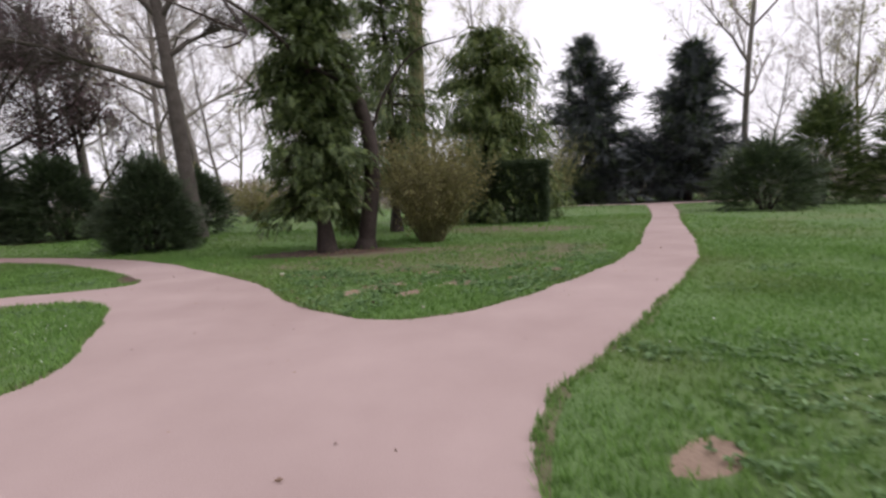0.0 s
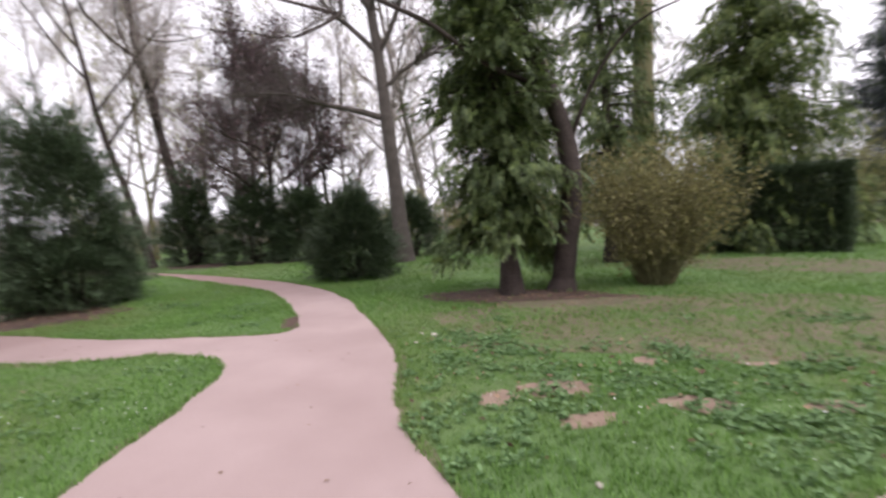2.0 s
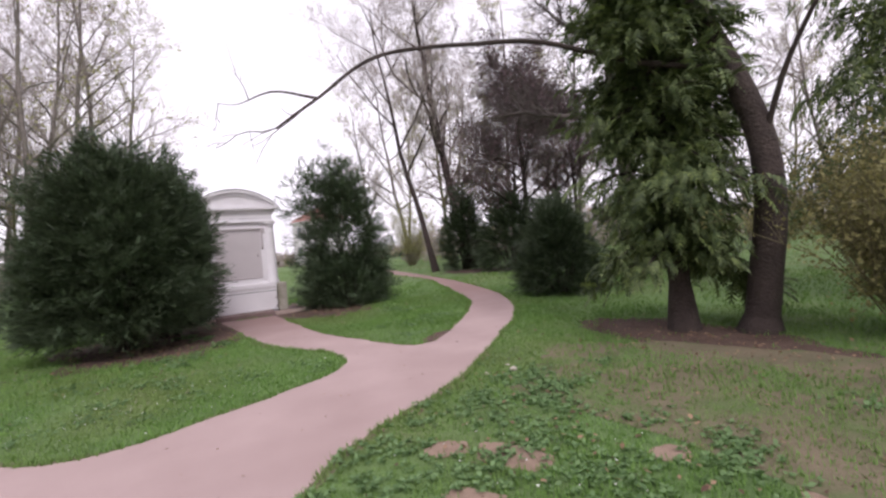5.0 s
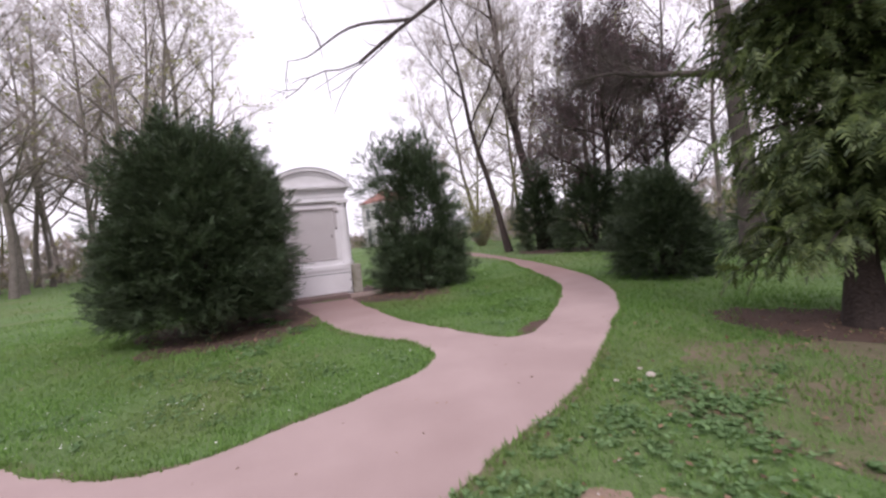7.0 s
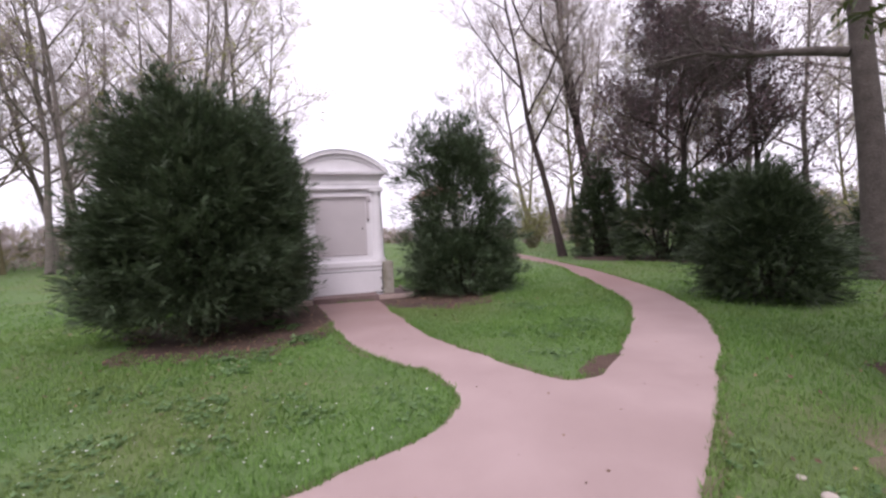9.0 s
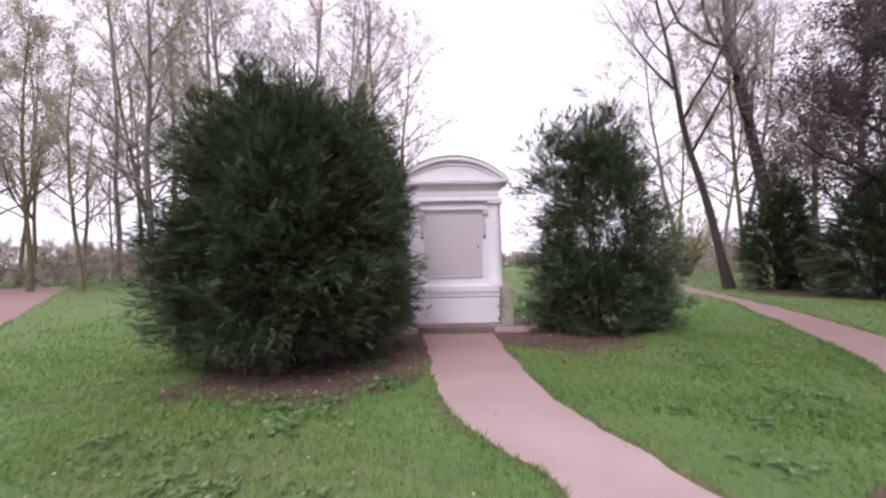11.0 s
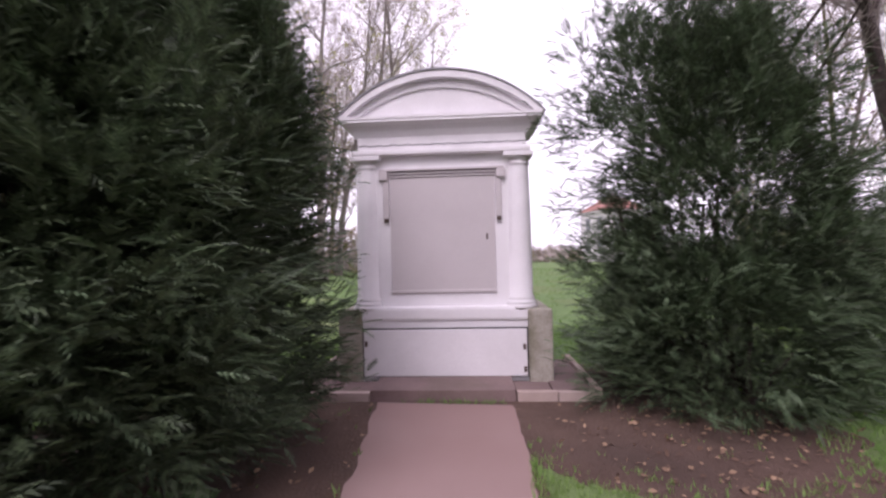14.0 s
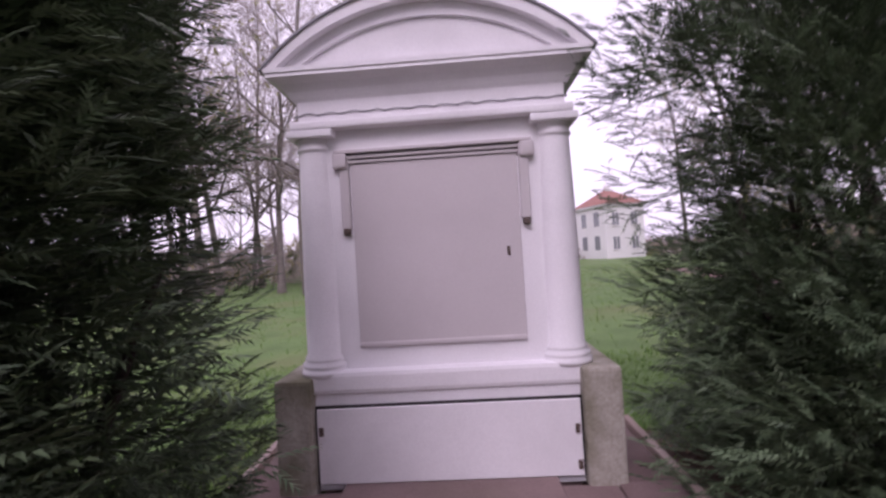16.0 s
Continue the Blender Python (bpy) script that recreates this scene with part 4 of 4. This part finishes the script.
        top, low = curve(*outer), curve(*inner) if inner else [(y, zc) for y in np.linspace(-outer[0], outer[0], 36)]
        bm = bmesh.new()
        f = [[bm.verts.new((x, y, z)) for y, z in line] for x in (x0, x1) for line in (top, low)]
        for k in range(35):
            bm.faces.new((f[2][k], f[2][k + 1], f[3][k + 1], f[3][k]))
            bm.faces.new((f[0][k], f[1][k], f[1][k + 1], f[0][k + 1]))
            bm.faces.new((f[0][k], f[0][k + 1], f[2][k + 1], f[2][k]))
            bm.faces.new((f[1][k], f[3][k], f[3][k + 1], f[1][k + 1]))
        for k in (0, 35):
            bm.faces.new((f[0][k], f[2][k], f[3][k], f[1][k]))
        bmesh.ops.remove_doubles(bm, verts=bm.verts, dist=0.0005)
        part(name, bm_mesh(name, bm, mat), m, label)

    arch((0.98, 0.40), None, -0.68, 0.05, RENDERED, "pediment_field")
    arch((1.035, 0.45), (0.955, 0.378), -0.87, 0.135, RENDERED, "pediment_arch")
    arch((0.956, 0.38), (0.85, 0.295), -0.7, 0.075, RENDERED, "pediment_moulding")
    arch((1.05, 0.467), (1.035, 0.452), -0.885, 0.15, LEAD, "roof_sheet", "thin grey sheet over the arch")
    return m


monument()

# Paving round the monument
floor_slab = thing("monument_paving", (MX, MY, 0), 0, "worn reddish slabs and kerb round the monument", "paving", kind="structure")
rng_slab = np.random.default_rng(14)


def slab(x0, x1, y0, y1, z1, mat=SLAB, name="slab"):
    d = rng_slab.normal(0, 0.003)
    part(name, bm_mesh(name, box(x0 + 0.004, x1 - 0.004, y0 + 0.004, y1 - 0.004, -0.05, z1 + d, 0.008), mat), floor_slab)


slab(0.02, 0.56, -0.66, 0.66, 0.105)
for y0, y1 in ((-1.36, -1.0), (-1.0, -0.665), (0.665, 1.0), (1.0, 1.36)):
    slab(0.12, 0.48, y0, y1, 0.075)
for s in (-1, 1):
    for x0, x1 in ((-0.85, -0.52), (-0.52, -0.2), (-0.2, 0.12)):
        lo, hi = sorted((s * 1.06, s * 1.36))
        slab(x0, x1, lo, hi, 0.06)
    for x0, x1 in ((-0.92, -0.45), (-0.45, 0.02), (0.02, 0.5)):
        lo, hi = sorted((s * 1.365, s * 1.43))
        slab(x0, x1, lo, hi, 0.10, KERBSTONE, "kerb")
slab(-0.72, 0.02, -0.82, 0.82, 0.08)
for y0, y1 in ((-1.4, -1.03), (-1.03, -0.665), (0.665, 1.03), (1.03, 1.4)):
    slab(0.485, 0.56, y0, y1, 0.085, KERBSTONE, "kerb")


# The white house beyond the lawn
def far_house():
    h = thing("house", (-63.5, 22.8, 0), 17, "far white house with a red hipped roof", "house")
    w, d, e = 2.5, 3.0, 6.1
    part("wall", bm_mesh("wall", box(-d, d, -w, w, -0.3, e, 0.02), WALLPAINT), h)
    bm = bmesh.new()
    o = 0.3
    low = [bm.verts.new(c) for c in ((-d - o, -w - o, e), (d + o, -w - o, e), (d + o, w + o, e), (-d - o, w + o, e))]
    top = [bm.verts.new(c) for c in ((0, -0.4, e + 1.9), (0, 0.4, e + 1.9))]
    for f in ((low[0], low[1], top[0]), (low[1], low[2], top[1], top[0]), (low[2], low[3], top[1]), (low[3], low[0], top[0], top[1]), tuple(low[::-1])):
        bm.faces.new(f)
    roof = part("roof", bm_mesh("roof", bm, ROOFTILE), h)
    part("chimney", bm_mesh("chimney", box(-0.3, 0.3, -0.3, 0.3, e + 1.6, e + 2.4, 0.03), WALLPAINT), roof)
    part("eave", bm_mesh("eave", box(-d - 0.25, d + 0.25, -w - 0.25, w + 0.25, e - 0.25, e - 0.02, 0.04), WALLPAINT), h)
    for z in (1.0, 3.7):
        for k in range(2):
            y = -1.2 + k * 2.4
            win = part("window", bm_mesh("window", box(d - 0.1, d + 0.03, y - 0.4, y + 0.4, z, z + 1.4, 0.01), GLASS), h, "dark window")
            part("sill", bm_mesh("sill", box(d, d + 0.14, y - 0.5, y + 0.5, z - 0.12, z - 0.01, 0.01), WALLPAINT), win)
            part("frame", bm_mesh("frame", box(d + 0.031, d + 0.06, y - 0.03, y + 0.03, z, z + 1.4, 0.005), WALLPAINT), win)
        for k in range(2):
            x = -1.3 + k * 2.6
            part("window", bm_mesh("window", box(x - 0.5, x + 0.5, -w - 0.03, -w + 0.1, z, z + 1.6, 0.01), GLASS), h, "dark window")


far_house()

# Ground cover: grass, weeds, dead leaves, daisies
WALKED = np.array([e[:2] for _, e, _, _ in PATH])
rng_g = np.random.default_rng(21)


def near_walk(x, y):
    return np.min(np.hypot(x[:, None] - WALKED[None, :, 0], y[:, None] - WALKED[None, :, 1]), axis=1)


def field(n, x0, x1, y0, y1):
    return rng_g.uniform(x0, x1, n), rng_g.uniform(y0, y1, n)


def on_grass(x, y):
    keep = ~inside(outline, x, y)
    for shape, soil_keep in soil_shapes:
        bare = inside(shape, x, y)
        keep &= ~bare | (rng_g.random(len(x)) < soil_keep)
    keep &= ~((np.abs(x - MX + 0.15) < 0.72) & (np.abs(y - MY) < 1.42))
    return keep


def tufts(name, x, y, size, blades, label):
    n = len(x)
    k = np.repeat(np.arange(n), blades)
    a = rng_g.uniform(0, 2 * np.pi, len(k))
    s = np.repeat(size, blades) * rng_g.uniform(0.55, 1.2, len(k))
    r = rng_g.uniform(0, 0.03, len(k))
    px, py = x[k] + r * np.cos(a * 3), y[k] + r * np.sin(a * 3)
    w = s * 0.075 + 0.0012
    lean = rng_g.uniform(0.15, 0.9, len(k)) * s
    v = np.empty((len(k), 3, 3))
    v[:, 0] = np.c_[px - w * np.sin(a), py + w * np.cos(a), np.full(len(k), -0.003)]
    v[:, 1] = np.c_[px + w * np.sin(a), py - w * np.cos(a), np.full(len(k), -0.003)]
    v[:, 2] = np.c_[px + lean * np.cos(a), py + lean * np.sin(a), s]
    ob = new(name, mesh_arrays(name, v.reshape(-1, 3), np.arange(len(k) * 3).reshape(-1, 3), BLADE))
    tagged(ob, label, "grass", kind="stuff")


gx, gy = field(540000, -15, 9, -3, 18)
gd = near_walk(gx, gy)
gkeep = (rng_g.random(len(gx)) < np.clip(1.15 - gd / 7.0, 0.1, 1)) & on_grass(gx, gy)
long_grass = np.array([noise.noise(Vector((a * 0.8, b * 0.8, 2))) for a, b in zip(gx[gkeep], gy[gkeep])])
tufts("grass", gx[gkeep], gy[gkeep], (0.036 + 0.022 * long_grass) * (1 + gd[gkeep] * 0.08), 3, "short green lawn grass")
gx, gy = field(60000, -45, 34, -32, 40)
gkeep = on_grass(gx, gy) & (near_walk(gx, gy) > 7)
tufts("grass", gx[gkeep], gy[gkeep], np.full(gkeep.sum(), 0.09), 3, "far lawn grass")
# longer tufts along the path's rim
seg = np.roll(outline, -1, axis=0) - outline
pick = rng_g.integers(0, len(outline), 26000)
rim = outline[pick] + seg[pick] * rng_g.random((len(pick), 1)) + rng_g.normal(0, 0.04, (len(pick), 2))
keep = (near_walk(rim[:, 0], rim[:, 1]) < 12) & on_grass(rim[:, 0], rim[:, 1])
tufts("grass", rim[keep, 0], rim[keep, 1], np.full(keep.sum(), 0.055), 4, "uneven grass along the path edge")


def weeds(count, patches, size, name, label, mat, leaves=7):
    p, w, s = [], [], []
    for cx, cy, rx, ry, share in patches:
        n = int(count * share)
        hubs = np.array([cx, cy]) + rng_g.normal(size=(max(3, n // 16), 2)) * [rx * 0.5, ry * 0.5]
        spots = hubs[rng_g.integers(0, len(hubs), n)] + rng_g.normal(0, 0.11, (n, 2))
        for x, y in spots[~inside(outline, spots[:, 0], spots[:, 1])]:
            z = size * rng_g.uniform(0.3, 0.9)
            for _ in range(leaves):
                a = rng_g.uniform(0, 2 * math.pi)
                p.append((x, y, z * rng_g.uniform(0.3, 1)))
                w.append((math.cos(a), math.sin(a), rng_g.uniform(-0.1, 0.6)))
                s.append(size * rng_g.uniform(0.6, 1.25))
    v, f = scatter(*LEAF, p, w, s, rng_g, roll=False)
    tagged(new(name, mesh_arrays(name, v, f, mat)), label, "weeds", kind="stuff")


weeds(2500, [(-1.0, 5.6, 1.8, 1.0, 0.28), (0.1, 6.4, 2.0, 1.2, 0.22), (-2.2, 6.9, 0.9, 1.4, 0.14), (1.6, 7.8, 2.0, 1.4, 0.1), (-6.4, 8.2, 0.9, 1.5, 0.1), (-8.0, 8.9, 1.6, 1.4, 0.06), (-6.6, 3.6, 1.8, 2.0, 0.03), (-5.4, 3.6, 1.8, 2.2, 0.06)],
      0.042, "weeds", "broad-leaved weeds in the grass", WEED)
weeds(900, [(1.0, 2.4, 1.6, 1.4, 0.5), (3.2, 4.8, 1.8, 1.8, 0.3), (-4.6, 3.6, 1.0, 1.4, 0.2)], 0.038, "weeds", "broad-leaved weeds in the lawn", WEED)
weeds(90, [(-8.2, 4.5, 1.2, 0.5, 0.6), (-7.3, 4.3, 0.9, 0.6, 0.4)], 0.06, "weeds", "leafy weeds on the dark soil", WEED, 9)


def litter(patches, count, size, name, label, mat):
    p = []
    for (cx, cy, rx, ry), share in patches:
        n = int(count * share)
        p.append(np.c_[cx + rng_g.normal(size=n) * rx * 0.55, cy + rng_g.normal(size=n) * ry * 0.55, rng_g.uniform(0.012, 0.028, n)])
    p = np.vstack(p)
    p = p[~inside(outline, p[:, 0], p[:, 1])]
    w = rng_g.normal(size=p.shape) * [1, 1, 0.25]
    v, f = scatter(*LEAF, p, w, size * rng_g.uniform(0.5, 1.3, len(p)), rng_g, roll=False)
    tagged(new(name, mesh_arrays(name, v, f, mat)), label, "leaves", kind="stuff")


litter([((-8.5, 3.6, 2.2, 1.5), 0.4), ((-10.3, 7.4, 1.7, 0.9), 0.25), ((-2.1, 9.4, 2.3, 0.9), 0.2), ((-0.9, 6.6, 2.6, 1.6), 0.15)], 2600, 0.045, "dead_leaves", "scattered brown dead leaves", LITTER)
litter([((-4.6, 4.0, 0.9, 1.6), 0.35), ((-5.0, 2.8, 1.2, 1.0), 0.25), ((1.4, 2.8, 1.4, 1.2), 0.2), ((-0.4, 5.7, 1.6, 0.8), 0.2)], 420, 0.02, "daisies", "tiny white daisies in the lawn", PETAL)


def pebble(x, y, size, seed):
    bm = bmesh.new()
    bmesh.ops.create_icosphere(bm, subdivisions=2, radius=size)
    for v in bm.verts:
        v.co *= 1 + 0.3 * noise.noise(v.co * 18 + Vector((seed, 0, 0)))
        v.co.z = v.co.z * 0.55 + size * 0.4
    ob = new("stone", bm_mesh("stone", bm, STONE, True))
    ob.location = (x, y, 0)
    tagged(ob, "small pale stone lying in the grass", "stone", "stones in the grass")


for k, (x, y, s) in enumerate(((-2.82, 7.1, 0.042), (-3.0, 7.17, 0.026), (-0.95, 4.65, 0.022), (-2.9, 6.8, 0.024))):
    pebble(x, y, s, k)


def path_specks():
    """A few dark leaf scraps and bits of twig on the gravel."""
    x, y = field(900, -9, 6, 0, 11)
    keep = inside(outline, x, y)
    p = np.c_[x[keep], y[keep], np.full(keep.sum(), 0.013)][:150]
    v, f = scatter(*LEAF, p, rng_g.normal(size=p.shape) * [1, 1, 0.15], 0.026 * rng_g.uniform(0.4, 1.5, len(p)), rng_g, roll=False)
    tagged(new("leaf_scraps", mesh_arrays("leaf_scraps", v, f, LITTER)), "small dark leaf scraps on the gravel path", "leaves", kind="stuff")


path_specks()
